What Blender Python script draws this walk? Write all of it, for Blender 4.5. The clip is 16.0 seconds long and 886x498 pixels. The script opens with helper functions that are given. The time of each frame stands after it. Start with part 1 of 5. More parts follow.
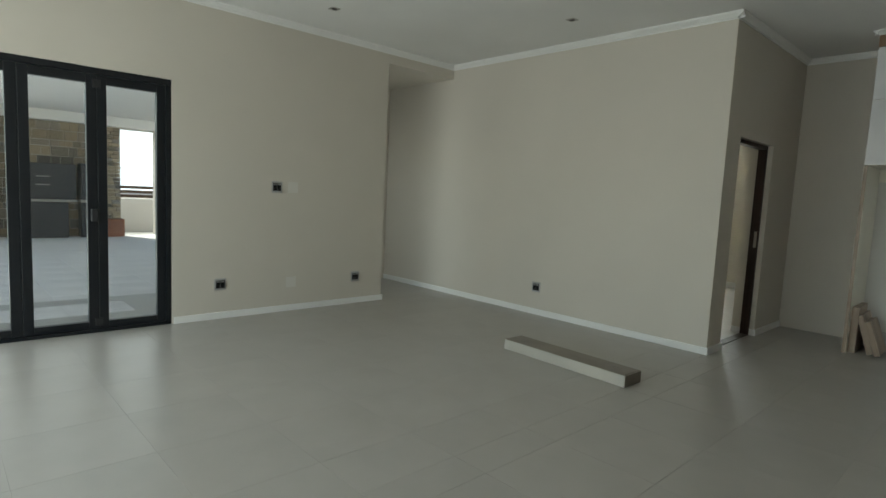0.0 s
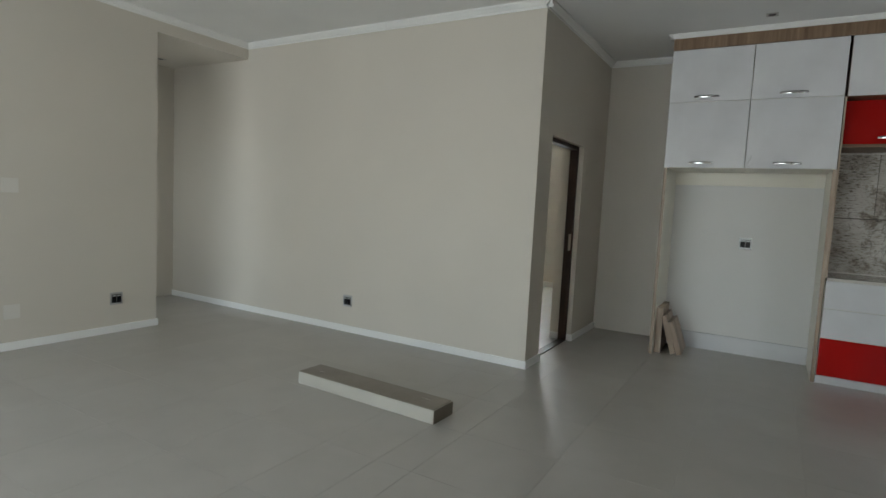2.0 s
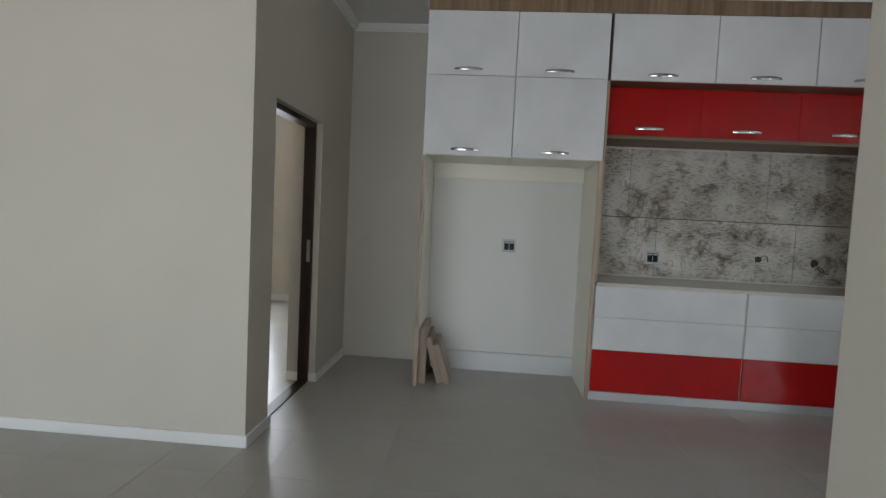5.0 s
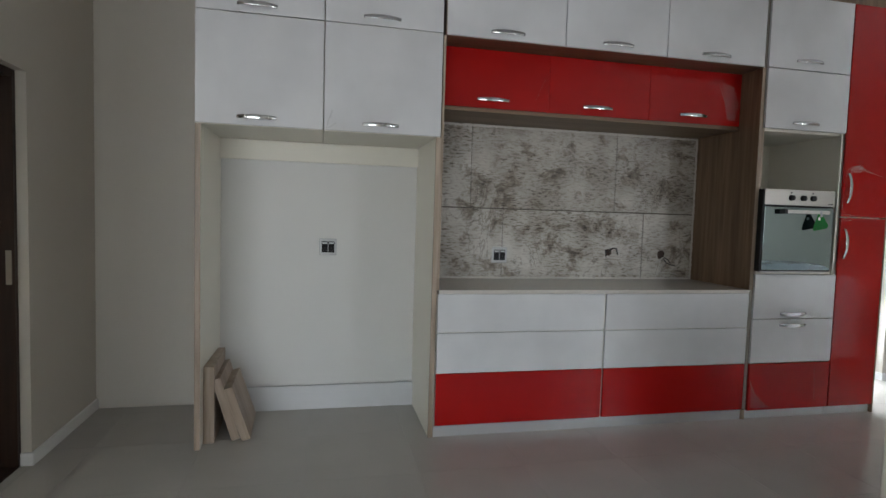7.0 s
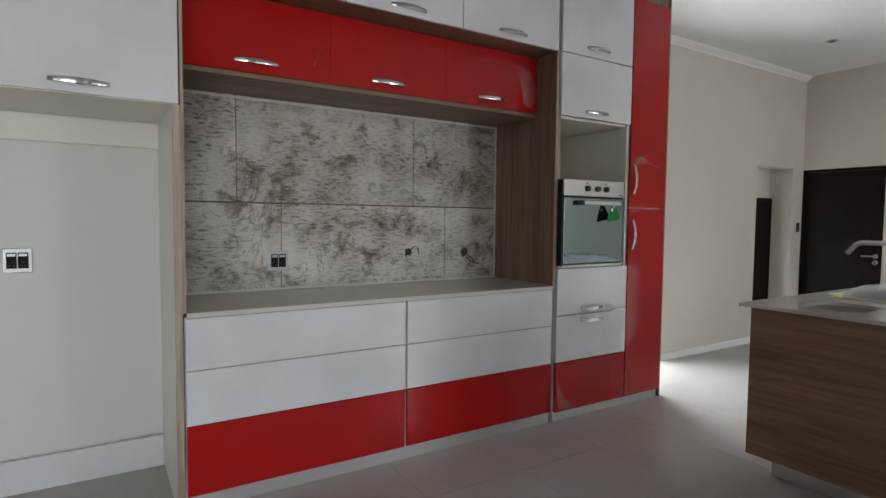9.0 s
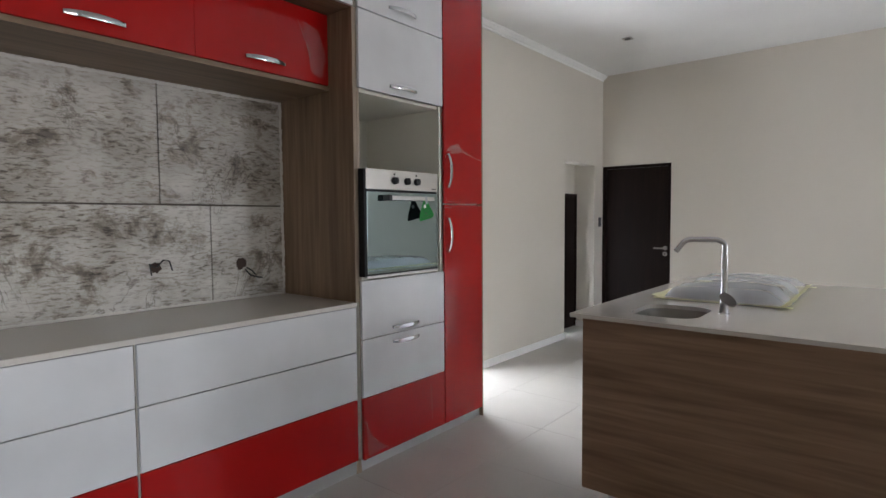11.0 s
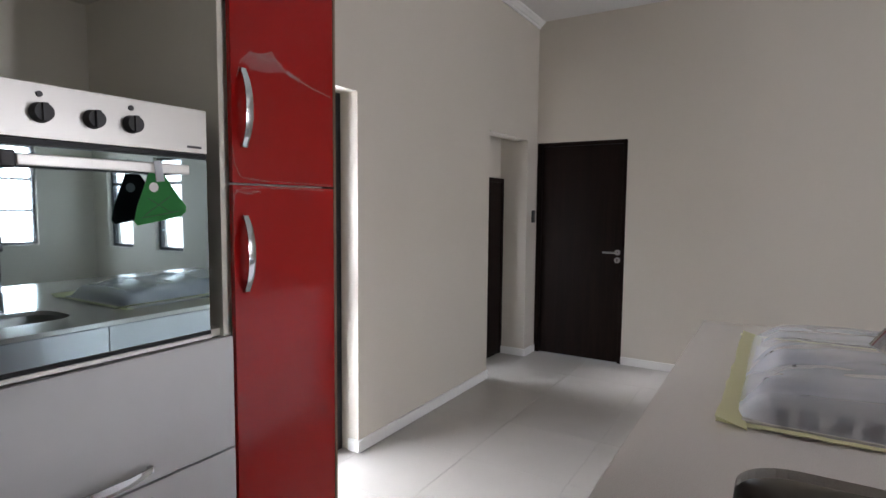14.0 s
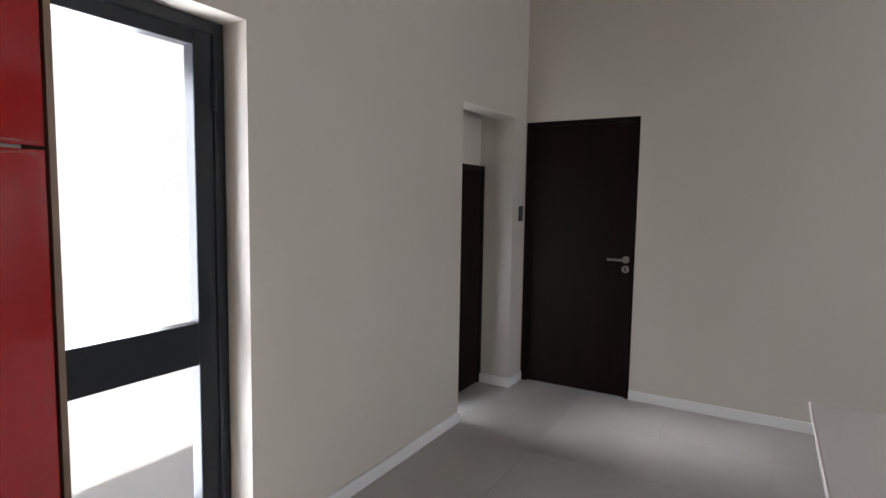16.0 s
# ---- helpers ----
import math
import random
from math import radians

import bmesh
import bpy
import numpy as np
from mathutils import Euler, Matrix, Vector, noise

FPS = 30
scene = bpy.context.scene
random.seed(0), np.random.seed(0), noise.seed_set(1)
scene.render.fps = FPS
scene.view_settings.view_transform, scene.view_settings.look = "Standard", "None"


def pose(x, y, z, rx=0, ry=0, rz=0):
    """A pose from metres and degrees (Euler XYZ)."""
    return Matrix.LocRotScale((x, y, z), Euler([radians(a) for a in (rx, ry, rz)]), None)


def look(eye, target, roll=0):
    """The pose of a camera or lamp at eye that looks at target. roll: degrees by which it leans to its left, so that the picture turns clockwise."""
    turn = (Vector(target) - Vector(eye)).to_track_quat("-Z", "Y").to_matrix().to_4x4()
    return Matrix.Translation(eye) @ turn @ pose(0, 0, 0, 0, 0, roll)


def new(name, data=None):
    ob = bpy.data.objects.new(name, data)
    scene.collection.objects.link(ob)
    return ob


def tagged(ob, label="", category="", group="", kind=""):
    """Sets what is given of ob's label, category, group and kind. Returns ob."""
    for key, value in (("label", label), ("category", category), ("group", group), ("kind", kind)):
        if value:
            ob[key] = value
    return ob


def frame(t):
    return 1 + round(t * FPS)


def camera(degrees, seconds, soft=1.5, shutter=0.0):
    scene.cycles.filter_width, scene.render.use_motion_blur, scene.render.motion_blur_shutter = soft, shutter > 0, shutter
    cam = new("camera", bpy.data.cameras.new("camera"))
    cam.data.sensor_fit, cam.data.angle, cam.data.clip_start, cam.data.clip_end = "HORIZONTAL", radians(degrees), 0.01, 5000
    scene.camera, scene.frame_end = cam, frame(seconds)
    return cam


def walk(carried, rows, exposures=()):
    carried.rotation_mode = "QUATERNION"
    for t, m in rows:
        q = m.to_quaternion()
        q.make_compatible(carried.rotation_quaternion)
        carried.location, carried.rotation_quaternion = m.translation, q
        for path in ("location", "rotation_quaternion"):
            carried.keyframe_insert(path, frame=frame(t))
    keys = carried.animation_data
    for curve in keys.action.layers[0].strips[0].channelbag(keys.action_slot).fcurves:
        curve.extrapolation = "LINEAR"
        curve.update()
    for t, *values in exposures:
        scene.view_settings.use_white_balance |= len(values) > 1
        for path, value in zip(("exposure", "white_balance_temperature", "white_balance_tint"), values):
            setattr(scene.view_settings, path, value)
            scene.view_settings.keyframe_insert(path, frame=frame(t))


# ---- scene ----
cam = camera(77.5, 16.0)

PATH = [
    (0, (0.068, 0.042, 1.424), (1.431, 1.492, 1.223), 2.8),
    (0.5, (0.254, 0.137, 1.444), (1.716, 1.487, 1.247), 3.0),
    (1, (0.481, 0.201, 1.456), (2.034, 1.447, 1.267), 3.0),
    (1.5, (0.739, 0.243, 1.44), (2.379, 1.374, 1.261), 2.8),
    (2, (0.953, 0.288, 1.45), (2.67, 1.299, 1.279), 2.9),
    (2.5, (1.166, 0.326, 1.467), (2.961, 1.193, 1.302), 2.7),
    (3, (1.415, 0.367, 1.44), (3.27, 1.1, 1.289), 2.7),
    (3.2, (1.473, 0.403, 1.456), (3.351, 1.076, 1.308), 3.2),
    (5.3, (2.627, 0.72, 1.412), (4.622, 0.794, 1.288), 2.4),
    (5.5, (2.757, 0.685, 1.404), (4.753, 0.706, 1.281), 2.2),
    (6, (3.006, 0.639, 1.408), (4.998, 0.518, 1.288), 2.0),
    (6.5, (3.268, 0.622, 1.418), (5.245, 0.351, 1.29), 1.8),
    (7, (3.487, 0.551, 1.417), (5.436, 0.117, 1.297), 1.7),
    (7.5, (3.673, 0.458, 1.408), (5.577, -0.141, 1.295), 1.5),
    (8, (3.827, 0.374, 1.412), (5.681, -0.369, 1.301), 1.2),
    (8.5, (3.952, 0.291, 1.412), (5.727, -0.624, 1.304), 0.9),
    (9, (4.089, 0.16, 1.399), (5.781, -0.902, 1.29), 0.6),
    (9.5, (4.249, 0.036, 1.401), (5.848, -1.16, 1.292), 0.5),
    (10, (4.347, -0.093, 1.41), (5.847, -1.412, 1.297), 0.4),
    (10.2, (4.391, -0.148, 1.396), (5.839, -1.523, 1.292), 0.3),
    (12.3, (5.015, -1.172, 1.423), (6.124, -2.83, 1.278), -0.1),
    (12.5, (5.082, -1.276, 1.422), (6.178, -2.943, 1.28), 0.2),
    (13, (5.258, -1.57, 1.431), (6.325, -3.255, 1.282), 0.3),
    (13.5, (5.41, -1.889, 1.424), (6.455, -3.587, 1.271), 0.4),
    (14, (5.535, -2.178, 1.439), (6.565, -3.884, 1.282), 0.5),
    (14.5, (5.636, -2.441, 1.435), (6.653, -4.156, 1.275), 0.5),
    (15, (5.749, -2.705, 1.433), (6.757, -4.425, 1.271), 0.7),
    (15.5, (5.814, -2.95, 1.436), (6.826, -4.667, 1.268), 0.8),
    (16, (5.893, -3.19, 1.424), (6.902, -4.908, 1.253), 0.9),
]
EXPOSURES = [(0, 0.42, 6550, 0), (1.2, 0.62, 6450, 3), (3, 0.78, 6250, 9), (6, 0.93, 6250, 10), (9, 1.26, 6350, 13), (10.2, 1.41, 6320, 14), (12.7, 1.43, 6300, 17), (14.2, 1.05, 6400, 19), (15, 1.0, 6380, 19), (16, 0.85, 6350, 18)]
walk(cam, [(t, look(eye, target, roll)) for t, eye, target, roll in PATH], EXPOSURES)

# ---- world, sun and daylight ----
world = bpy.data.worlds.new("sky")
scene.world = world
world.use_nodes = True
wn = world.node_tree
sky = wn.nodes.new("ShaderNodeTexSky")
sky.sky_type, sky.sun_disc = "NISHITA", False
sky.sun_elevation, sky.sun_rotation = radians(57.6), radians(-21.8)
wn.nodes["Background"].inputs["Strength"].default_value = 0.15
wn.links.new(sky.outputs[0], wn.nodes["Background"].inputs["Color"])

sun_lamp = bpy.data.lights.new("sun", "SUN")
sun_lamp.energy, sun_lamp.angle, sun_lamp.color = 5.0, radians(0.6), (1, 0.95, 0.88)
sun_ob = new("sun", sun_lamp)
sun_ob.matrix_world = look((0, 0, 30), (0.20, -0.5, 30 - 0.85))


def daylight(name, eye, target, wide, high, watts, colour=(0.92, 0.96, 1.0), spread=180):
    """An area lamp for the sky's light in an opening, real or added."""
    lamp = bpy.data.lights.new(name, "AREA")
    lamp.shape, lamp.size, lamp.size_y, lamp.energy, lamp.color = "RECTANGLE", wide, high, watts, colour
    lamp.spread = radians(spread)
    ob = new(name, lamp)
    ob.matrix_world = look(eye, target)
    return ob


SOUTH_LAMP = -7.52
daylight("daylight_folding_door", (0.1, 6.05, 1.25), (0.1, 0, 1.0), 3.4, 2.2, 10)
# fill lamp added behind an invented west opening, for lounge and cabinets
daylight("added_west_fill", (-2.2, 3.25, 1.3), (5, 3.0, 1.1), 4.2, 2.1, 82)
daylight("daylight_passage", (3.45, 6.6, 1.3), (5.5, 6.7, 1.3), 0.8, 1.8, 4)
daylight("daylight_glass_door", (8.02, -4.12, 1.05), (4.2, -4.5, 1.6), 0.85, 1.8, 54)
daylight("daylight_lobby", (8.02, -5.97, 0.75), (5, -6.55, 0.7), 0.7, 1.3, 12)
# narrow beam added inside the lobby, for the sharp light edge on the floor
daylight("lobby_floor_beam", (7.74, -6.66, 1.0), (6.74, -6.74, 0.0), 0.74, 1.5, 1.4, spread=26)
daylight("daylight_west_window", (-2.32, -6.1, 1.55), (5.5, -5.6, 1.5), 0.62, 1.55, 60)
# broad fill lamp added behind the invented opening KW
daylight("added_kitchen_fill", (-2.32, -3.6, 1.62), (6.5, -6.2, 1.4), 3.1, 1.4, 9)
daylight("daylight_south_window_1", (-1.29, SOUTH_LAMP, 1.42), (0.4, 0, 0.9), 0.68, 1.4, 13)
daylight("daylight_south_window_2", (0.045, SOUTH_LAMP, 1.42), (1.7, 0, 0.9), 0.68, 1.4, 13)
daylight("daylight_bedroom_window", (10.7, 4.63, 1.53), (5, 4.2, 0.6), 1.34, 1.6, 125)

# ---- materials ----
def material(name, colour, rough=0.5, metal=0.0, coat=0.0, spec=0.5):
    m = bpy.data.materials.new(name)
    m.use_nodes = True
    b = m.node_tree.nodes["Principled BSDF"]
    b.inputs["Base Color"].default_value = (*colour, 1)
    b.inputs["Roughness"].default_value, b.inputs["Metallic"].default_value = rough, metal
    b.inputs["Coat Weight"].default_value, b.inputs["Specular IOR Level"].default_value = coat, spec
    b.inputs["Coat Roughness"].default_value = 0.04
    return m


def node(m, kind, **sets):
    n = m.node_tree.nodes.new(kind)
    for k, v in sets.items():
        n.inputs[k.replace("_", " ")].default_value = v
    return n


def wire(m, a, b):
    m.node_tree.links.new(a, b)


def bsdf(m):
    return m.node_tree.nodes["Principled BSDF"]


def coords(m, scale=(1, 1, 1)):
    tc = m.node_tree.nodes.new("ShaderNodeTexCoord")
    mp = m.node_tree.nodes.new("ShaderNodeMapping")
    mp.inputs["Scale"].default_value = scale
    wire(m, tc.outputs["Object"], mp.inputs["Vector"])
    return mp.outputs["Vector"]


def ramp(m, fac, stops):
    r = m.node_tree.nodes.new("ShaderNodeValToRGB")
    el = r.color_ramp.elements
    while len(el) < len(stops):
        el.new(0.5)
    for e, (p, c) in zip(el, stops):
        e.position, e.color = p, (*c, 1) if len(c) == 3 else c
    wire(m, fac, r.inputs["Fac"])
    return r.outputs["Color"]


def grain(m, scale, detail=4.0, stretch=(1, 1, 1), distort=0.0):
    n = node(m, "ShaderNodeTexNoise", Scale=scale, Detail=detail, Distortion=distort)
    wire(m, coords(m, stretch), n.inputs["Vector"])
    return n.outputs["Fac"]


def relief(m, fac, strength, distance=0.002):
    b = node(m, "ShaderNodeBump", Strength=strength, Distance=distance)
    wire(m, fac, b.inputs["Height"])
    wire(m, b.outputs["Normal"], bsdf(m).inputs["Normal"])


def mixed(m, fac, a, b, kind="MIX"):
    x = m.node_tree.nodes.new("ShaderNodeMix")
    x.data_type, x.blend_type = "RGBA", kind
    for sock, v in ((x.inputs[0], fac), (x.inputs[6], a), (x.inputs[7], b)):
        if hasattr(v, "links"):
            wire(m, v, sock)
        else:
            sock.default_value = v if isinstance(v, float) else (*v, 1)
    return x.outputs[2]


def paint(name, colour, rough=0.6, amount=0.06):
    """Rolled wall paint: faint cloudy tone and a fine orange-peel skin."""
    m = material(name, colour, rough, spec=0.3)
    lo = tuple(c * (1 - amount) for c in colour)
    hi = tuple(min(1, c * (1 + amount)) for c in colour)
    wire(m, ramp(m, grain(m, 1.3, 6), [(0.3, lo), (0.7, hi)]), bsdf(m).inputs["Base Color"])
    relief(m, grain(m, 260, 3), 0.12, 0.001)
    return m


def laminate(name, dark, mid, light, axis):
    """Printed wood-grain board, its grain running along the given axis."""
    m = material(name, mid, 0.42, spec=0.35)
    fine = tuple(2.0 if a == axis else 38.0 for a in "xyz")
    broad = tuple(0.5 if a == axis else 5.5 for a in "xyz")
    g = ramp(m, grain(m, 1.0, 6, fine, 0.4), [(0.28, dark), (0.5, mid), (0.75, light)])
    k = ramp(m, grain(m, 1.0, 5, broad, 1.2), [(0.3, (0.55, 0.5, 0.46)), (0.6, (1, 1, 1))])
    wire(m, mixed(m, 0.85, g, k, "MULTIPLY"), bsdf(m).inputs["Base Color"])
    relief(m, grain(m, 1.0, 4, fine), 0.1, 0.0005)
    return m


def lacquer(name, colour, rough):
    m = material(name, colour, rough, coat=0.25, spec=0.4)
    lo, hi = tuple(c * 0.9 for c in colour), tuple(min(1, c * 1.06) for c in colour)
    wire(m, ramp(m, grain(m, 2.2, 5), [(0.3, lo), (0.7, hi)]), bsdf(m).inputs["Base Color"])
    wire(m, ramp(m, grain(m, 5.0, 6), [(0.35, (rough * 0.7,) * 3), (0.7, (rough * 1.5,) * 3)]), bsdf(m).inputs["Roughness"])
    relief(m, grain(m, 3.0, 2), 0.05, 0.004)
    return m


WALL = paint("wall_paint", (0.61, 0.57, 0.50), 0.55, 0.02)
CEIL = paint("ceiling_paint", (0.80, 0.80, 0.785), 0.8, 0.03)
TRIM = paint("trim_paint", (0.82, 0.82, 0.80), 0.4, 0.03)
OUTER = paint("outside_plaster", (0.90, 0.885, 0.86), 0.85, 0.02)
RED = lacquer("red_gloss", (0.36, 0.007, 0.006), 0.12)
bsdf(RED).inputs["Coat Weight"].default_value = 0.05
bsdf(RED).inputs["Specular IOR Level"].default_value = 0.28
WHITE = lacquer("white_gloss", (0.65, 0.65, 0.655), 0.16)
bsdf(WHITE).inputs["Coat Weight"].default_value = 0.08
bsdf(WHITE).inputs["Specular IOR Level"].default_value = 0.3
CARCASS = paint("white_melamine", (0.77, 0.74, 0.65), 0.35, 0.02)
WOOD_Z = laminate("oak_board_upright", (0.165, 0.105, 0.062), (0.225, 0.149, 0.092), (0.29, 0.198, 0.128), "z")
WOOD_Y = laminate("oak_board_flat", (0.165, 0.105, 0.062), (0.225, 0.149, 0.092), (0.29, 0.198, 0.128), "y")
WOOD_X = laminate("oak_board_island", (0.21, 0.128, 0.077), (0.29, 0.185, 0.115), (0.36, 0.24, 0.155), "x")
EDGE = laminate("oak_edging", (0.28, 0.22, 0.16), (0.38, 0.30, 0.23), (0.46, 0.38, 0.30), "z")
DARKWOOD = laminate("dark_stained_wood", (0.007, 0.0032, 0.0024), (0.010, 0.0045, 0.0033), (0.015, 0.0068, 0.005), "z")
bsdf(DARKWOOD).inputs["Specular IOR Level"].default_value = 0.12
bsdf(DARKWOOD).inputs["Roughness"].default_value = 0.55
BROWNWOOD = laminate("brown_stained_wood", (0.022, 0.010, 0.006), (0.034, 0.016, 0.010), (0.050, 0.025, 0.016), "z")
CHROME = material("chrome", (0.52, 0.515, 0.52), 0.14, 1.0)
STEEL = material("brushed_steel", (0.47, 0.455, 0.43), 0.34, 1.0)
relief(STEEL, grain(STEEL, 1.0, 3, (400, 8, 400)), 0.15, 0.0004)
SINKSTEEL = material("sink_steel", (0.25, 0.235, 0.215), 0.30, 1.0)
relief(SINKSTEEL, grain(SINKSTEEL, 1.0, 3, (30, 300, 300)), 0.1, 0.0004)
# paler and cooler than the wall paint, to carry bluish daylight in the bay
BAYLIT = paint("bay_wall_lit", (0.68, 0.67, 0.645), 0.5, 0.02)
PLATEPAINT = material("plate_painted", (0.66, 0.635, 0.58), 0.45)
SATIN = material("satin_handle", (0.34, 0.33, 0.32), 0.35, 1.0)
ALU = material("plinth_aluminium", (0.62, 0.62, 0.62), 0.4, 0.9)
BLACK = material("black_enamel", (0.010, 0.010, 0.011), 0.35, spec=0.2)
FRAME = material("charcoal_aluminium", (0.009, 0.011, 0.014), 0.36, spec=0.35)
relief(FRAME, grain(FRAME, 600, 2), 0.08, 0.0004)
GROUT = material("grout", (0.375, 0.362, 0.335), 0.5)
RUBBER = material("dark_plastic", (0.02, 0.02, 0.022), 0.45)
PLATE = material("chrome_plate", (0.42, 0.42, 0.42), 0.3, 0.5)
WHITEPLASTIC = material("white_plastic", (0.78, 0.78, 0.76), 0.35)
SOCKETBLACK = material("socket_black", (0.008, 0.008, 0.009), 0.6, spec=0.15)
KNOBGREY = material("grey_knob_plastic", (0.03, 0.03, 0.033), 0.5)
GREEN = material("green_card", (0.004, 0.17, 0.025), 0.5, spec=0.25)
TAPE = material("yellow_tape", (0.80, 0.78, 0.45), 0.45)
bsdf(TAPE).inputs["Alpha"].default_value = 0.75
FILM = material("clear_film", (0.72, 0.75, 0.81), 0.18)
bsdf(FILM).inputs["Alpha"].default_value = 0.46
relief(FILM, grain(FILM, 5, 2), 0.2, 0.008)
CREASE = material("film_wrinkle", (0.9, 0.86, 0.86), 0.12)
bsdf(CREASE).inputs["Alpha"].default_value = 0.15
SMEAR = material("torn_film", (0.85, 0.80, 0.80), 0.15)
bsdf(SMEAR).inputs["Alpha"].default_value = 0.06
CLOTH = paint("tan_cloth", (0.66, 0.55, 0.42), 0.9, 0.1)
cloth_mix, cloth_thin = CLOTH.node_tree.nodes.new("ShaderNodeMixShader"), CLOTH.node_tree.nodes.new("ShaderNodeBsdfTranslucent")
cloth_thin.inputs["Color"].default_value = (0.80, 0.72, 0.60, 1)
cloth_mix.inputs[0].default_value = 0.7
wire(CLOTH, bsdf(CLOTH).outputs[0], cloth_mix.inputs[1])
wire(CLOTH, cloth_thin.outputs[0], cloth_mix.inputs[2])
wire(CLOTH, cloth_mix.outputs[0], CLOTH.node_tree.nodes["Material Output"].inputs["Surface"])
BRASS = material("strike_plate", (0.32, 0.29, 0.25), 0.35, 0.9)

GLASS = material("window_glass", (1, 1, 1), 0.0)
gt = GLASS.node_tree
gm, gtr, ggl = gt.nodes.new("ShaderNodeMixShader"), gt.nodes.new("ShaderNodeBsdfTransparent"), gt.nodes.new("ShaderNodeBsdfGlossy")
ggl.inputs["Roughness"].default_value = 0.01
gtr.inputs["Color"].default_value = (0.94, 0.96, 0.96, 1)
gm.inputs[0].default_value = 0.05
wire(GLASS, gtr.outputs[0], gm.inputs[1])
wire(GLASS, ggl.outputs[0], gm.inputs[2])
wire(GLASS, gm.outputs[0], gt.nodes["Material Output"].inputs["Surface"])

OVENGLASS = material("oven_glass", (0.31, 0.385, 0.40), 0.02, 1.0)

FLOORTILE = material("porcelain_tile", (0.46, 0.445, 0.41), 0.3, spec=0.45)
info = FLOORTILE.node_tree.nodes.new("ShaderNodeObjectInfo")
shift = FLOORTILE.node_tree.nodes.new("ShaderNodeVectorMath")
shift.operation = "MULTIPLY_ADD"
shift.inputs[1].default_value = (37.0, 91.0, 53.0)
wire(FLOORTILE, info.outputs["Random"], shift.inputs[0])
wire(FLOORTILE, FLOORTILE.node_tree.nodes.new("ShaderNodeTexCoord").outputs["Object"], shift.inputs[2])
cloud_noise = node(FLOORTILE, "ShaderNodeTexNoise", Scale=3.0, Detail=8.0)
wire(FLOORTILE, shift.outputs[0], cloud_noise.inputs["Vector"])
cloud = ramp(FLOORTILE, cloud_noise.outputs["Fac"], [(0.25, (0.388, 0.371, 0.338)), (0.75, (0.434, 0.416, 0.381))])
each = ramp(FLOORTILE, info.outputs["Random"], [(0.0, (0.975, 0.975, 0.975)), (1.0, (1, 1, 1))])
wire(FLOORTILE, mixed(FLOORTILE, 1.0, cloud, each, "MULTIPLY"), bsdf(FLOORTILE).inputs["Base Color"])

STONETOP = material("quartz_worktop", (0.60, 0.575, 0.535), 0.10, spec=0.5)
wire(STONETOP, ramp(STONETOP, grain(STONETOP, 420, 2), [(0.35, (0.535, 0.50, 0.455)), (0.6, (0.60, 0.568, 0.52))]), bsdf(STONETOP).inputs["Base Color"])

SPLASH = material("weathered_brick_tile", (0.6, 0.57, 0.53), 0.45)


def ragged(m, scale, stretch, roughness, distort=0.0):
    """Noise with a broken, torn edge, for flaking paint."""
    n = node(m, "ShaderNodeTexNoise", Scale=scale, Detail=12.0, Roughness=roughness, Distortion=distort)
    wire(m, coords(m, stretch), n.inputs["Vector"])
    return n.outputs["Fac"]


base_tone = ramp(SPLASH, ragged(SPLASH, 2.4, (1, 1, 1.4), 0.62), [(0.34, (0.33, 0.295, 0.25)), (0.48, (0.47, 0.44, 0.395)), (0.63, (0.60, 0.575, 0.53))])
streak = ramp(SPLASH, ragged(SPLASH, 1.0, (20, 20, 80), 0.58, 0.5), [(0.37, (0.25, 0.215, 0.18)), (0.45, (0.78, 0.75, 0.71)), (0.52, (1, 1, 1))])
cluster = ramp(SPLASH, ragged(SPLASH, 2.6, (1, 1, 1.2), 0.6), [(0.42, (0.95, 0.95, 0.95)), (0.60, (0.30, 0.30, 0.30))])
flake = ramp(SPLASH, ragged(SPLASH, 4.6, (1, 1, 1.35), 0.7, 0.4), [(0.36, (0.22, 0.18, 0.14)), (0.42, (0.58, 0.53, 0.47)), (0.48, (1, 1, 1))])
crack = ramp(SPLASH, ragged(SPLASH, 3.4, (1, 1, 0.6), 0.64, 0.9), [(0.486, (1, 1, 1)), (0.5, (0.22, 0.18, 0.14)), (0.514, (1, 1, 1))])
patchy = ramp(SPLASH, grain(SPLASH, 2.3, 4), [(0.46, (0, 0, 0)), (0.58, (1, 1, 1))])
worn = mixed(SPLASH, 0.85, flake, mixed(SPLASH, patchy, (1.0, 1.0, 1.0), crack), "MULTIPLY")
tile_info = SPLASH.node_tree.nodes.new("ShaderNodeObjectInfo")
tile_tone = ramp(SPLASH, tile_info.outputs["Random"], [(0.0, (0.80, 0.78, 0.76)), (1.0, (1, 1, 1))])
wire(SPLASH, mixed(SPLASH, 1.0, mixed(SPLASH, 0.9, mixed(SPLASH, cluster, base_tone, streak, "MULTIPLY"), worn, "MULTIPLY"), tile_tone, "MULTIPLY"), bsdf(SPLASH).inputs["Base Color"])
relief(SPLASH, ragged(SPLASH, 1.0, (15, 15, 68), 0.6, 0.6), 0.45, 0.004)

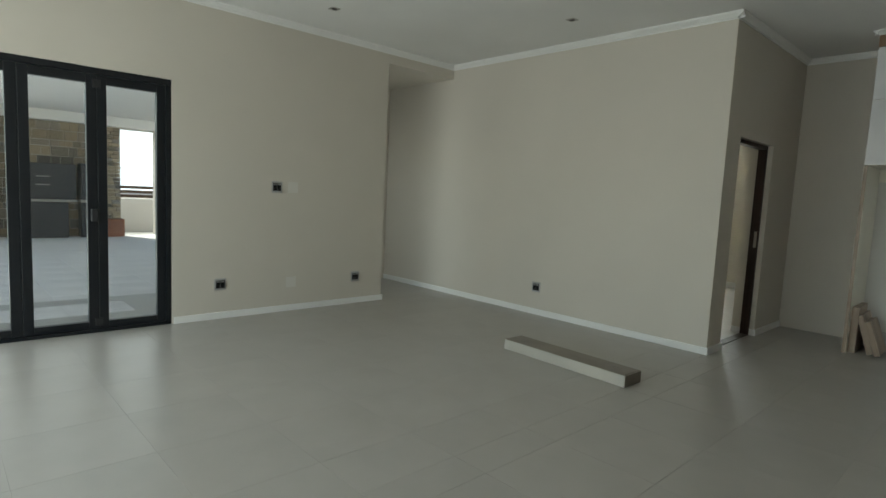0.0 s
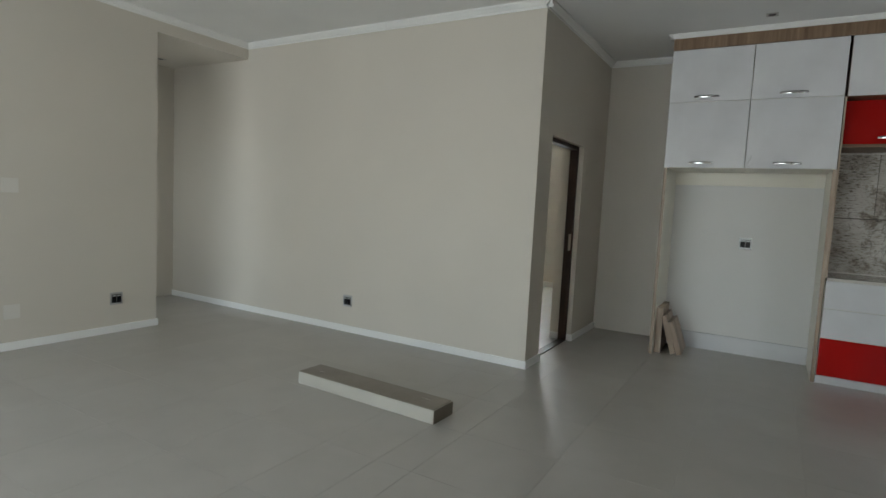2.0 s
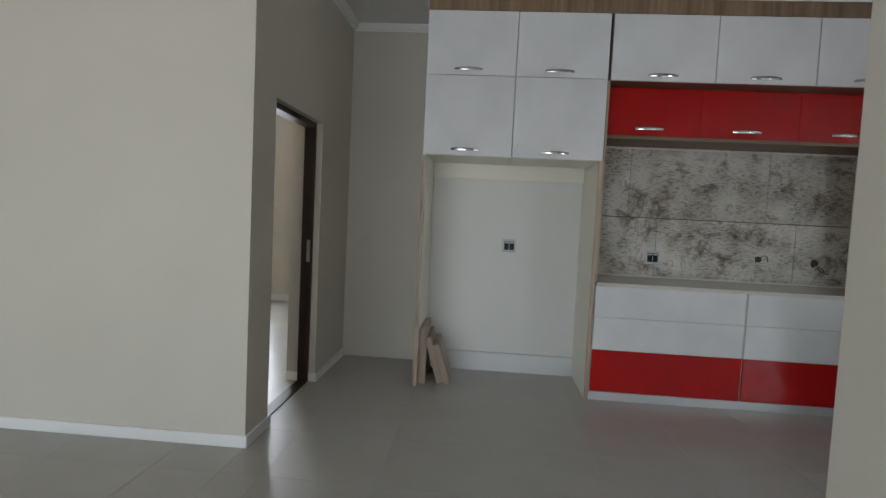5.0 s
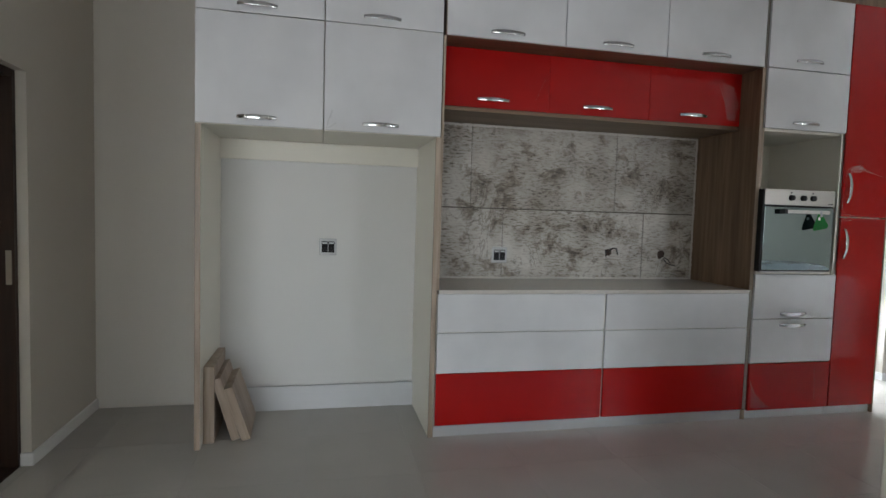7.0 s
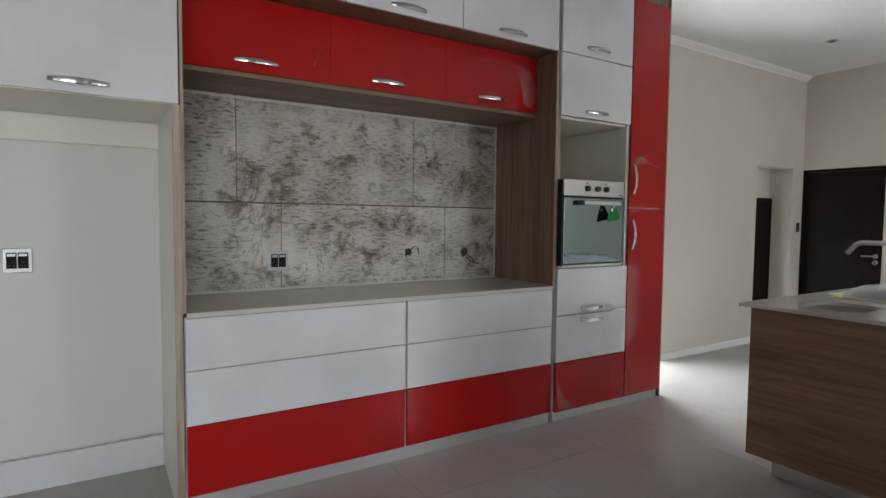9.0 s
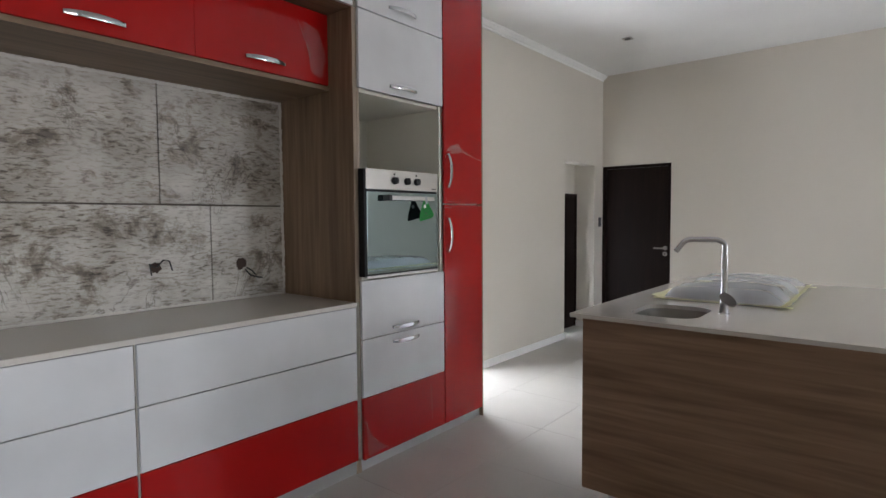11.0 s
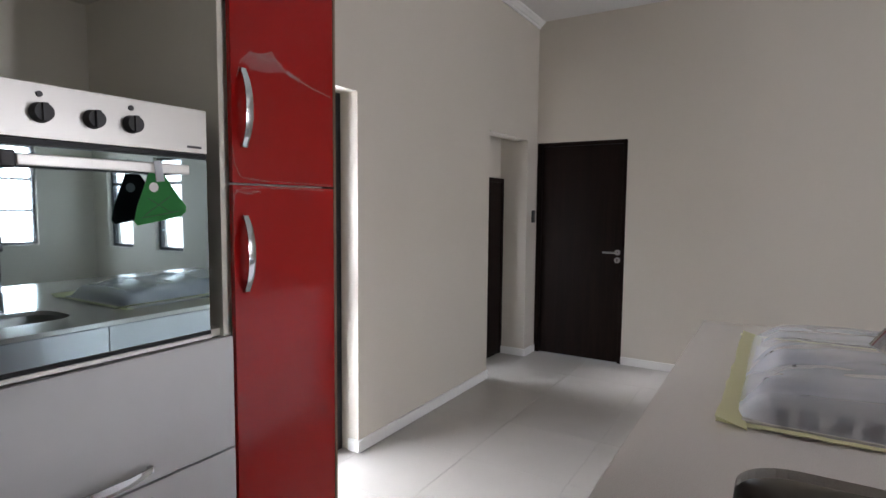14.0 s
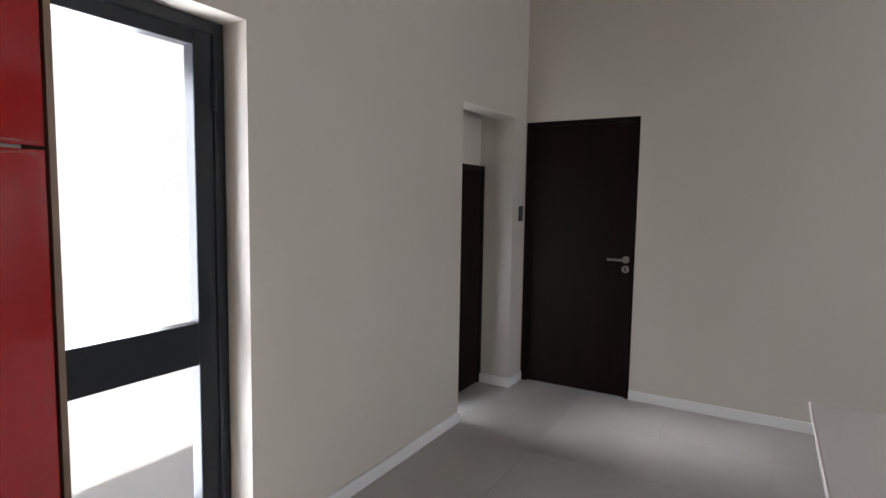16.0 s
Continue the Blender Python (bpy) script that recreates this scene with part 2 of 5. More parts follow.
CARD = material("carton_brown", (0.30, 0.255, 0.20), 0.35)
wire(CARD, ramp(CARD, grain(CARD, 6, 6), [(0.3, (0.15, 0.125, 0.095)), (0.7, (0.21, 0.18, 0.14))]), bsdf(CARD).inputs["Base Color"])
FOAM = paint("packing_foam", (0.46, 0.44, 0.385), 0.6, 0.10)
CHIP = material("chipboard_edge", (0.40, 0.30, 0.21), 0.8)
wire(CHIP, ramp(CHIP, grain(CHIP, 180, 4), [(0.3, (0.24, 0.17, 0.11)), (0.7, (0.50, 0.39, 0.28))]), bsdf(CHIP).inputs["Base Color"])
PAVING = paint("concrete_paving", (0.68, 0.665, 0.64), 0.75, 0.10)
CLAD = material("cladding_stone", (0.3, 0.26, 0.2), 0.85)
cinf = CLAD.node_tree.nodes.new("ShaderNodeObjectInfo")
ctone = ramp(CLAD, cinf.outputs["Random"], [(0.0, (0.12, 0.11, 0.10)), (0.35, (0.30, 0.24, 0.16)), (0.65, (0.42, 0.34, 0.23)), (1.0, (0.22, 0.21, 0.20))])
wire(CLAD, mixed(CLAD, 0.6, ctone, ramp(CLAD, grain(CLAD, 9, 6), [(0.3, (0.5, 0.5, 0.5)), (0.7, (1, 1, 1))]), "MULTIPLY"), bsdf(CLAD).inputs["Base Color"])
relief(CLAD, grain(CLAD, 14, 6), 0.6, 0.02)
BRICK = paint("red_brick", (0.30, 0.13, 0.08), 0.85, 0.25)
BRAAI = material("charcoal_steel", (0.03, 0.034, 0.042), 0.45, 0.3)
SLATWOOD = laminate("fence_timber", (0.05, 0.03, 0.02), (0.09, 0.055, 0.035), (0.14, 0.09, 0.06), "x")
ROOF = paint("roof_sheet", (0.34, 0.30, 0.27), 0.7)
SOIL = paint("bare_ground", (0.34, 0.30, 0.25), 0.9, 0.2)


# ---- building helpers ----
def box(bm, x0, x1, y0, y1, z0, z1):
    m = Matrix.Translation(((x0 + x1) / 2, (y0 + y1) / 2, (z0 + z1) / 2)) @ Matrix.Diagonal((abs(x1 - x0), abs(y1 - y0), abs(z1 - z0), 1))
    return bmesh.ops.create_cube(bm, size=1, matrix=m)["verts"]


def boxes(*dims, bevel=0.0, segments=2):
    bm = bmesh.new()
    for d in dims:
        box(bm, *d)
    if bevel:
        bmesh.ops.bevel(bm, geom=bm.edges[:], offset=bevel, segments=segments, affect="EDGES", profile=0.5)
    return bm


def cyl(bm, a, b, r, r2=None, n=20):
    a, b = Vector(a), Vector(b)
    m = Matrix.Translation((a + b) / 2) @ (b - a).to_track_quat("Z", "Y").to_matrix().to_4x4()
    return bmesh.ops.create_cone(bm, cap_ends=True, segments=n, radius1=r, radius2=r if r2 is None else r2, depth=(b - a).length, matrix=m)["verts"]


def tube(bm, pts, r, n=14):
    """A round bar swept through the points."""
    pts = [Vector(p) for p in pts]
    rings, up = [], Vector((0, 1, 0))
    for i, p in enumerate(pts):
        d = (pts[min(i + 1, len(pts) - 1)] - pts[max(i - 1, 0)]).normalized()
        u = d.cross(up).normalized() if abs(d.dot(up)) < 0.98 else d.cross(Vector((1, 0, 0))).normalized()
        v = d.cross(u)
        rings.append([bm.verts.new(p + r * (math.cos(2 * math.pi * k / n) * u + math.sin(2 * math.pi * k / n) * v)) for k in range(n)])
    for a, b in zip(rings, rings[1:]):
        for k in range(n):
            bm.faces.new((a[k], a[(k + 1) % n], b[(k + 1) % n], b[k]))
    bm.faces.new(rings[0][::-1])
    bm.faces.new(rings[-1])


def mesh_of(name, bm, mat, smooth=False):
    bmesh.ops.recalc_face_normals(bm, faces=bm.faces[:])
    me = bpy.data.meshes.new(name)
    bm.to_mesh(me)
    bm.free()
    me.materials.append(mat)
    if smooth:
        me.polygons.foreach_set("use_smooth", [True] * len(me.polygons))
        me.set_sharp_from_angle(angle=radians(35))
    return me


def part(name, bm, mat, parent, label="", smooth=False):
    ob = new(name, mesh_of(name, bm, mat, smooth))
    ob.parent = parent
    return tagged(ob, label)


def thing(name, bm, mat, label, category, group="", kind="", smooth=False):
    return tagged(new(name, mesh_of(name, bm, mat, smooth)), label, category, group, kind)


def empty(name, x, y, z, label, category, group=""):
    ob = new(name)
    ob.location = (x, y, z)
    ob.empty_display_size = 0.1
    return tagged(ob, label, category, group)


def under(name, bm, mat, parent, label="", smooth=False):
    """A part given in world metres under an Empty that stands somewhere else."""
    base = parent.location if parent.parent is None else parent.location + parent.parent.location
    bmesh.ops.translate(bm, verts=bm.verts[:], vec=-base)
    return part(name, bm, mat, parent, label, smooth)


def shared(name, me, parent, m, label=""):
    ob = new(name, me)
    ob.parent = parent
    ob.matrix_basis = m
    return tagged(ob, label)


# ---- the plan, in metres ----
NORTH, SOUTH, WEST, EAST = 5.77, -7.285, -2.1, 7.56
TOP = 3.185
INNER_X, INNER_Y = 5.50, 2.062         # the outer corner of the bedroom block
RECESS = 7.70                          # the wall beside the refrigerator bay
FRONT = 6.86                           # the fronts of the kitchen wall
T = 0.15

# ---- large structure ----
thing("floor", boxes((WEST - 0.3, 11.0, SOUTH - 0.3, 7.5, -0.12, -0.0016)), GROUT, "cement bed under the porcelain floor tiles", "floor", kind="structure")
thing("ceiling", boxes((WEST - 0.2, 7.9, SOUTH - 0.2, INNER_Y, TOP, TOP + 0.15), (WEST - 0.2, INNER_X + 0.1, INNER_Y, NORTH + 0.2, TOP, TOP + 0.15)), CEIL, "plain white plastered ceiling of the open-plan room", "ceiling", kind="structure")
BIF0, BIF1, BIFZ = -1.62, 1.815, 2.37
thing("wall_north", boxes((WEST - T, BIF0, NORTH, NORTH + 0.2, 0, TOP), (BIF0, BIF1, NORTH, NORTH + 0.2, BIFZ, TOP), (BIF1, 4.375, NORTH, NORTH + 0.2, 0, TOP), (4.375, INNER_X, NORTH, NORTH + 0.2, 3.01, TOP)), WALL, "greige painted wall with a passage opening", "wall", kind="structure")
thing("wall_passage", boxes((INNER_X, INNER_X + T, INNER_Y, 7.35, 0, TOP)), WALL, "greige painted wall beside the passage", "wall", kind="structure")
thing("wall_passage_end", boxes((3.2, INNER_X, 7.2, 7.35, 0, TOP), (3.2, 3.35, NORTH + 0.2, 6.15, 0, TOP), (3.2, 3.35, 6.15, 7.05, 2.3, TOP), (3.2, 3.35, 7.05, 7.2, 0, TOP)), WALL, "greige painted end of the passage", "wall", kind="structure")
thing("ceiling_passage", boxes((3.2, INNER_X, NORTH + 0.2, 7.2, 3.01, 3.1)), WALL, "lower greige ceiling of the passage", "ceiling", kind="structure")
PD0, PD1, PDZ = 5.835, 6.815, 2.105
thing("wall_bedroom", boxes((INNER_X + T, PD0, INNER_Y, INNER_Y + 0.24, 0, TOP), (PD0, PD1, INNER_Y, INNER_Y + 0.24, PDZ, TOP), (PD1, RECESS + T, INNER_Y, INNER_Y + 0.24, 0, TOP)), WALL, "greige painted wall with an open doorway", "wall", kind="structure")
GD0, GD1, GDZ = -4.598, -3.68, 2.068
NI0, NI1, NIZ = -7.05, -6.25, 2.05
thing("wall_east", boxes((EAST, EAST + T, GD1, 1.258, 0, TOP), (RECESS, RECESS + T, 1.258, INNER_Y, 0, TOP), (EAST, EAST + T, GD0, GD1, GDZ, TOP), (EAST, EAST + T, NI1, GD0, 0, TOP), (EAST, EAST + T, NI0, NI1, NIZ, TOP), (EAST, EAST + T, SOUTH, NI0, 0, TOP)), WALL, "greige painted wall behind the kitchen", "wall", kind="structure")
BD0, BD1, BDZ = 6.703, 7.553, 2.045
W1, W2, WZ0, WZ1 = (-1.65, -0.93), (-0.31, 0.40), 0.70, 2.15
thing("wall_south", boxes((WEST - T, W1[0], SOUTH - 0.2, SOUTH, 0, TOP), (W1[0], W1[1], SOUTH - 0.2, SOUTH, 0, WZ0), (W1[0], W1[1], SOUTH - 0.2, SOUTH, WZ1, TOP), (W1[1], W2[0], SOUTH - 0.2, SOUTH, 0, TOP),
      (W2[0], W2[1], SOUTH - 0.2, SOUTH, 0, WZ0), (W2[0], W2[1], SOUTH - 0.2, SOUTH, WZ1, TOP), (W2[1], BD0, SOUTH - 0.2, SOUTH, 0, TOP), (BD0, BD1, SOUTH - 0.2, SOUTH, BDZ, TOP), (BD1, 8.0, SOUTH - 0.2, SOUTH, 0, TOP)), WALL, "greige painted wall with a dark door", "wall", kind="structure")
WW, WWZ = (-6.42, -5.79), (0.76, 2.35)
# GW and KW: unseen openings, added in the west wall for light
GW = (1.1, 5.4)
KW = (-5.2, -2.0)
thing("wall_west", boxes((WEST - T, WEST, SOUTH, WW[0], 0, TOP), (WEST - T, WEST, WW[0], WW[1], 0, WWZ[0]), (WEST - T, WEST, WW[0], WW[1], WWZ[1], TOP), (WEST - T, WEST, WW[1], KW[0], 0, TOP), (WEST - T, WEST, KW[0], KW[1], 0, 0.9), (WEST - T, WEST, KW[0], KW[1], 2.35, TOP), (WEST - T, WEST, KW[1], GW[0], 0, TOP),
      (WEST - T, WEST, GW[0], GW[1], 2.4, TOP), (WEST - T, WEST, GW[1], NORTH, 0, TOP)), WALL, "greige painted wall with windows", "wall", kind="structure")
thing("pillar", boxes((3.895, 4.245, -0.775, -0.42, 0, TOP), bevel=0.006), WALL, "square greige painted pillar between lounge and kitchen", "pillar", kind="structure")

# unseen wall added west of the pillar to block light from the west
thing("wall_light_screen", boxes((WEST, 3.8945, -0.770, -0.425, 0, TOP)), WALL, "unseen greige wall, added to keep west light off the kitchen", "wall", kind="structure")

# lobby behind the niche
thing("wall_lobby", boxes((7.84, 7.96, SOUTH, -6.40, 0, TOP), (7.84, 7.96, -6.40, -5.55, 2.1, TOP), (7.84, 7.96, -5.55, -5.3, 0, TOP), (EAST + T, 7.96, -5.3, -5.18, 0, TOP)), WALL, "pale wall of the small lobby", "wall", kind="structure")
thing("wall_lobby_side", boxes((EAST + T, 7.84, SOUTH, -7.06, 0, TOP)), WALL, "pale side wall of the small lobby", "wall", kind="structure")
thing("ceiling_lobby", boxes((EAST + T, 7.84, -7.06, -5.3, 2.5, 2.6)), CEIL, "white ceiling of the small lobby", "ceiling", kind="structure")

# bedroom beyond the doorway
BW = (3.96, 4.41, 0.73, 2.325)
BW2 = (4.50, 5.30)
thing("wall_bedroom_far", boxes((10.5, 10.65, 2.3, BW[0], 0, TOP), (10.5, 10.65, BW[0], BW[1], 0, BW[2]), (10.5, 10.65, BW[0], BW[1], BW[3], TOP), (10.5, 10.65, BW[1], BW2[0], 0, TOP), (10.5, 10.65, *BW2, 0, BW[2]), (10.5, 10.65, *BW2, BW[3], TOP), (10.5, 10.65, BW2[1], 6.4, 0, TOP)), WALL, "cream bedroom wall with a tall window", "wall", kind="structure")
thing("wall_bedroom_side", boxes((INNER_X + T, 10.65, 6.4, 6.55, 0, TOP), (RECESS + T, 10.65, INNER_Y + 0.09, INNER_Y + 0.24, 0, TOP)), WALL, "cream bedroom side walls", "wall", kind="structure")
thing("ceiling_bedroom", boxes((INNER_X + T, 10.65, INNER_Y + 0.24, 6.4, 3.0, 3.1)), CEIL, "white bedroom ceiling", "ceiling", kind="structure")


def run(name, label, *dims, mat=TRIM, bevel=0.004):
    return thing(name, boxes(*dims, bevel=bevel, segments=2), mat, label, "trim", kind="structure")


BH, BT = 0.072, 0.016
run("baseboard", "white painted baseboard", (BIF1 + 0.01, 4.375 + BT, NORTH - BT, NORTH, 0, BH))
run("baseboard", "white painted baseboard", (4.375, 4.375 + BT, NORTH, NORTH + 0.2, 0, BH))
run("baseboard", "white painted baseboard", (INNER_X - BT, INNER_X, INNER_Y - BT, 7.2, 0, BH))
run("baseboard", "white painted baseboard", (INNER_X, PD0, INNER_Y - BT, INNER_Y, 0, BH))
run("baseboard", "white painted baseboard", (PD0, PD0 + BT, INNER_Y - BT, INNER_Y + 0.05, 0, BH))
run("baseboard", "white painted baseboard", (PD1, RECESS, INNER_Y - BT, INNER_Y, 0, BH))
run("baseboard", "white painted baseboard", (PD1 - BT, PD1, INNER_Y - BT, INNER_Y + 0.05, 0, BH))
run("baseboard", "white painted baseboard", (PD1 - BT, PD1, INNER_Y + 0.138, INNER_Y + 0.24, 0, BH))
run("baseboard", "white painted baseboard", (EAST - BT, EAST, NI1, GD0, 0, BH))
run("baseboard", "white painted baseboard", (EAST - BT, EAST + 0.07, GD0, GD0 + BT, 0, BH))
run("baseboard", "white painted baseboard", (EAST - BT, EAST, SOUTH, NI0 + BT, 0, BH))
run("baseboard", "white painted baseboard", (EAST, 7.84, NI0, NI0 + BT, 0, BH))
run("baseboard", "white painted baseboard", (-2.1, BD0, SOUTH, SOUTH + BT, 0, BH))
run("baseboard", "white painted baseboard", (10.5 - BT, 10.5, 2.3, 6.4, 0, 0.1))
run("baseboard", "white painted baseboard", (FRONT + 0.01, EAST, -3.66, -3.645, 0, 0.075))


def cornice(a, b, n, z=TOP, scale=1.0):
    """A stepped white ceiling cornice from a to b along a wall whose inside faces n."""
    a, b, n = Vector((*a, 0)), Vector((*b, 0)), Vector((*n, 0))
    profile = [(0, -0.062), (0.012, -0.062), (0.014, -0.046), (0.028, -0.040), (0.048, -0.020), (0.056, -0.016), (0.058, 0), (0, 0)]
    bm = bmesh.new()
    rings = [[bm.verts.new(p + n * o * scale + Vector((0, 0, z + h * scale))) for o, h in profile] for p in (a, b)]
    k = len(profile)
    for i in range(k):
        bm.faces.new((rings[0][i], rings[0][(i + 1) % k], rings[1][(i + 1) % k], rings[1][i]))
    bm.faces.new(rings[0]), bm.faces.new(rings[1][::-1])
    return thing("cornice", bm, TRIM, "white moulded ceiling cornice", "trim", kind="structure")


cornice((WEST, NORTH), (INNER_X, NORTH), (0, -1))
cornice((INNER_X, INNER_Y - 0.058), (INNER_X, NORTH), (-1, 0))
cornice((INNER_X - 0.058, INNER_Y), (RECESS, INNER_Y), (0, -1))
cornice((RECESS, 1.26), (RECESS, INNER_Y), (-1, 0))
cornice((EAST, SOUTH), (EAST, -3.64), (-1, 0))
cornice((6.85, -3.64), (6.85, 1.29), (-1, 0), scale=0.66)
cornice((6.812, 1.262), (RECESS, 1.262), (0, 1), scale=0.66)


# ---- doors and windows ----
folding_door = empty("door_1", 0.1, NORTH + 0.08, 0, "closed charcoal aluminium folding glass door to the patio", "door")
folding_door["kind"] = "structure"
fy = NORTH + 0.07
under("door_frame", boxes((BIF0, BIF1, fy - 0.05, fy + 0.05, 2.315, BIFZ), (BIF1 - 0.05, BIF1, fy - 0.05, fy + 0.05, 0, 2.315), (BIF0, BIF0 + 0.05, fy - 0.05, fy + 0.05, 0, 2.315), (BIF0, BIF1, fy - 0.05, fy + 0.05, 0, 0.03), bevel=0.003), FRAME, folding_door)
pitch = 0.565
for i in range(6):
    b = BIF1 - 0.05 - i * pitch
    a = b - pitch + 0.0015
    a = max(a, BIF0 + 0.05)
    st = 0.062 if i else 0.055
    leaf = under("door_leaf", boxes((a, a + 0.075, fy - 0.03, fy + 0.03, 0.032, 2.312), (b - st - 0.02, b, fy - 0.03, fy + 0.03, 0.032, 2.312), (a + 0.075, b - st - 0.02, fy - 0.029, fy + 0.029, 2.235, 2.312), (a + 0.075, b - st - 0.02, fy - 0.029, fy + 0.029, 0.032, 0.098), bevel=0.004), FRAME, folding_door)
    pane = under("pane", boxes((a + 0.07, b - st - 0.015, fy - 0.005, fy + 0.005, 0.093, 2.24)), GLASS, folding_door, "clear glass pane")
    pane.visible_shadow = False
    if i == 1:
        under("door_handle", boxes((b - 0.06, b - 0.005, fy - 0.075, fy - 0.028, 1.02, 1.13), bevel=0.008), RUBBER, folding_door, "black door latch")
        under("hinge", boxes((b - 0.035, b + 0.03, fy - 0.045, fy - 0.028, 2.2, 2.27), bevel=0.005), RUBBER, folding_door)
        under("hinge", boxes((b - 0.035, b + 0.03, fy - 0.045, fy - 0.028, 0.06, 0.13), bevel=0.005), RUBBER, folding_door)


def window(name, label, axis, at, u0, u1, z0, z1, bars, depth=0.07, mullions=()):
    """A dark framed window with level bars in a wall across the given axis."""
    ob = empty(name, *((at, (u0 + u1) / 2, z0) if axis == "x" else ((u0 + u1) / 2, at, z0)), label, "window")
    ob["kind"] = "structure"

    def d(a, b, c, e, h=depth / 2):
        return (at - h, at + h, a, b, c, e) if axis == "x" else (a, b, at - h, at + h, c, e)
    f = 0.05
    under("window_frame", boxes(d(u0, u0 + f, z0, z1), d(u1 - f, u1, z0, z1), d(u0 + f, u1 - f, z0, z0 + f), d(u0 + f, u1 - f, z1 - f, z1), bevel=0.003), FRAME, ob)
    edges = [z0 + f, *bars, z1 - f]
    for z in bars:
        under("window_bar", boxes(d(u0 + f, u1 - f, z - 0.025, z + 0.025, depth / 2 - 0.004), bevel=0.003), FRAME, ob)
    for u in mullions:
        under("mullion", boxes(d(u - 0.03, u + 0.03, z0 + f, z1 - f, depth / 2 - 0.002), bevel=0.003), FRAME, ob)
    for lo, hi in zip(edges, edges[1:]):
        p = under("pane", boxes(d(u0 + f - 0.01, u1 - f + 0.01, lo, hi, 0.004)), GLASS, ob)
        p.visible_shadow = False
    return ob


window("window_1", "narrow dark framed window with two level bars", "y", SOUTH - 0.1, *W1, WZ0, WZ1, (1.25, 1.75))
window("window_2", "narrow dark framed window with two level bars", "y", SOUTH - 0.1, *W2, WZ0, WZ1, (1.25, 1.75))
window("window_3", "dark framed window in three panes", "x", WEST - 0.08, *WW, *WWZ, (1.3, 1.8))
# no such glazing is known here; it goes with the added west fill
window("window_4", "unseen wide dark framed glazing, added to let fill light in", "x", WEST - 0.08, *GW, 0.0, 2.4, ())
# invented opening in an unseen stretch of wall, for the kitchen fill
window("window_8", "wide dark framed window of the dining side", "x", WEST - 0.08, *KW, 0.9, 2.35, (1.37, 1.83), mullions=(-4.13, -3.07))
window("window_5", "tall bedroom window in three panes", "x", 10.57, *BW, (1.29, 1.80))
window("window_9", "tall bedroom window behind a curtain", "x", 10.57, *BW2, *BW[2:], (1.29, 1.80))
window("window_6", "glazed screen of the lobby", "x", 7.9, -6.40, -5.55, 0.0, 2.1, (1.0,))
window("window_7", "passage window", "x", 3.28, 6.15, 7.05, 0.0, 2.3, ())
run("window_sill", "white painted window sill", (10.44, 10.5, BW[0] - 0.02, BW[1] + 0.02, BW[2] - 0.03, BW[2]))

# glass door to the courtyard
gx = EAST + 0.15
glass_door = empty("door_2", gx, (GD0 + GD1) / 2, 0, "charcoal aluminium glass door with a broad middle rail", "door")
glass_door["kind"] = "structure"
d0, d1 = GD0 + 0.006, GD1 - 0.004
under("door_frame", boxes((gx - 0.032, gx + 0.05, d0, d0 + 0.045, 0, GDZ - 0.003), (gx - 0.032, gx + 0.05, d1 - 0.045, d1, 0, GDZ - 0.003), (gx - 0.032, gx + 0.05, d0 + 0.045, d1 - 0.045, GDZ - 0.048, GDZ - 0.003), bevel=0.003), FRAME, glass_door)
l0, l1 = d0 + 0.048, d1 - 0.048
stile = 0.076
under("door_leaf", boxes((gx - 0.026, gx + 0.03, l0, l0 + stile, 0.01, 2.016), (gx - 0.026, gx + 0.03, l1 - stile, l1, 0.01, 2.016), (gx - 0.025, gx + 0.029, l0 + stile, l1 - stile, 1.967, 2.016), (gx - 0.025, gx + 0.029, l0 + stile, l1 - stile, 0.803, 0.962), (gx - 0.025, gx + 0.029, l0 + stile, l1 - stile, 0.01, 0.11), bevel=0.004), FRAME, glass_door)
for lo, hi in ((0.1, 0.815), (0.95, 1.972)):
    p = under("pane", boxes((gx - 0.004, gx + 0.004, l0 + stile - 0.006, l1 - stile + 0.006, lo, hi)), GLASS, glass_door, "clear glass pane")
    p.visible_shadow = False
for hz in (0.25, 1.80):
    bm = bmesh.new()
    cyl(bm, (gx - 0.034, d0 + 0.046, hz - 0.05), (gx - 0.034, d0 + 0.046, hz + 0.05), 0.009, n=12)
    under("hinge", bm, FRAME, glass_door, "", True)

# dark door in the far wall
dark_door = empty("door_3", (BD0 + BD1) / 2, SOUTH, 0, "closed dark stained flush wooden door", "door")
dark_door["kind"] = "structure"
under("door_frame", boxes((BD0, BD0 + 0.035, SOUTH - 0.12, SOUTH + 0.004, 0, BDZ), (BD1 - 0.05, BD1, SOUTH - 0.12, SOUTH + 0.004, 0, BDZ), (BD0 + 0.035, BD1 - 0.05, SOUTH - 0.12, SOUTH + 0.004, BDZ - 0.035, BDZ), bevel=0.003), DARKWOOD, dark_door)
under("door_leaf", boxes((BD0 + 0.037, BD1 - 0.052, SOUTH - 0.055, SOUTH - 0.012, 0.006, BDZ - 0.038), bevel=0.003), DARKWOOD, dark_door)
hb = bmesh.new()
cyl(hb, (6.765, SOUTH - 0.013, 1.025), (6.765, SOUTH + 0.004, 1.025), 0.026)
cyl(hb, (6.765, SOUTH, 1.025), (6.765, SOUTH + 0.05, 1.025), 0.010)
tube(hb, [(6.765, SOUTH + 0.045, 1.025), (6.80, SOUTH + 0.05, 1.025), (6.885, SOUTH + 0.05, 1.025)], 0.009)
under("door_handle", hb, SATIN, dark_door, "satin steel lever handle", True)
kb = bmesh.new()
cyl(kb, (6.765, SOUTH - 0.013, 0.955), (6.765, SOUTH + 0.004, 0.955), 0.026)
under("keyhole_plate", kb, SATIN, dark_door, "", True)
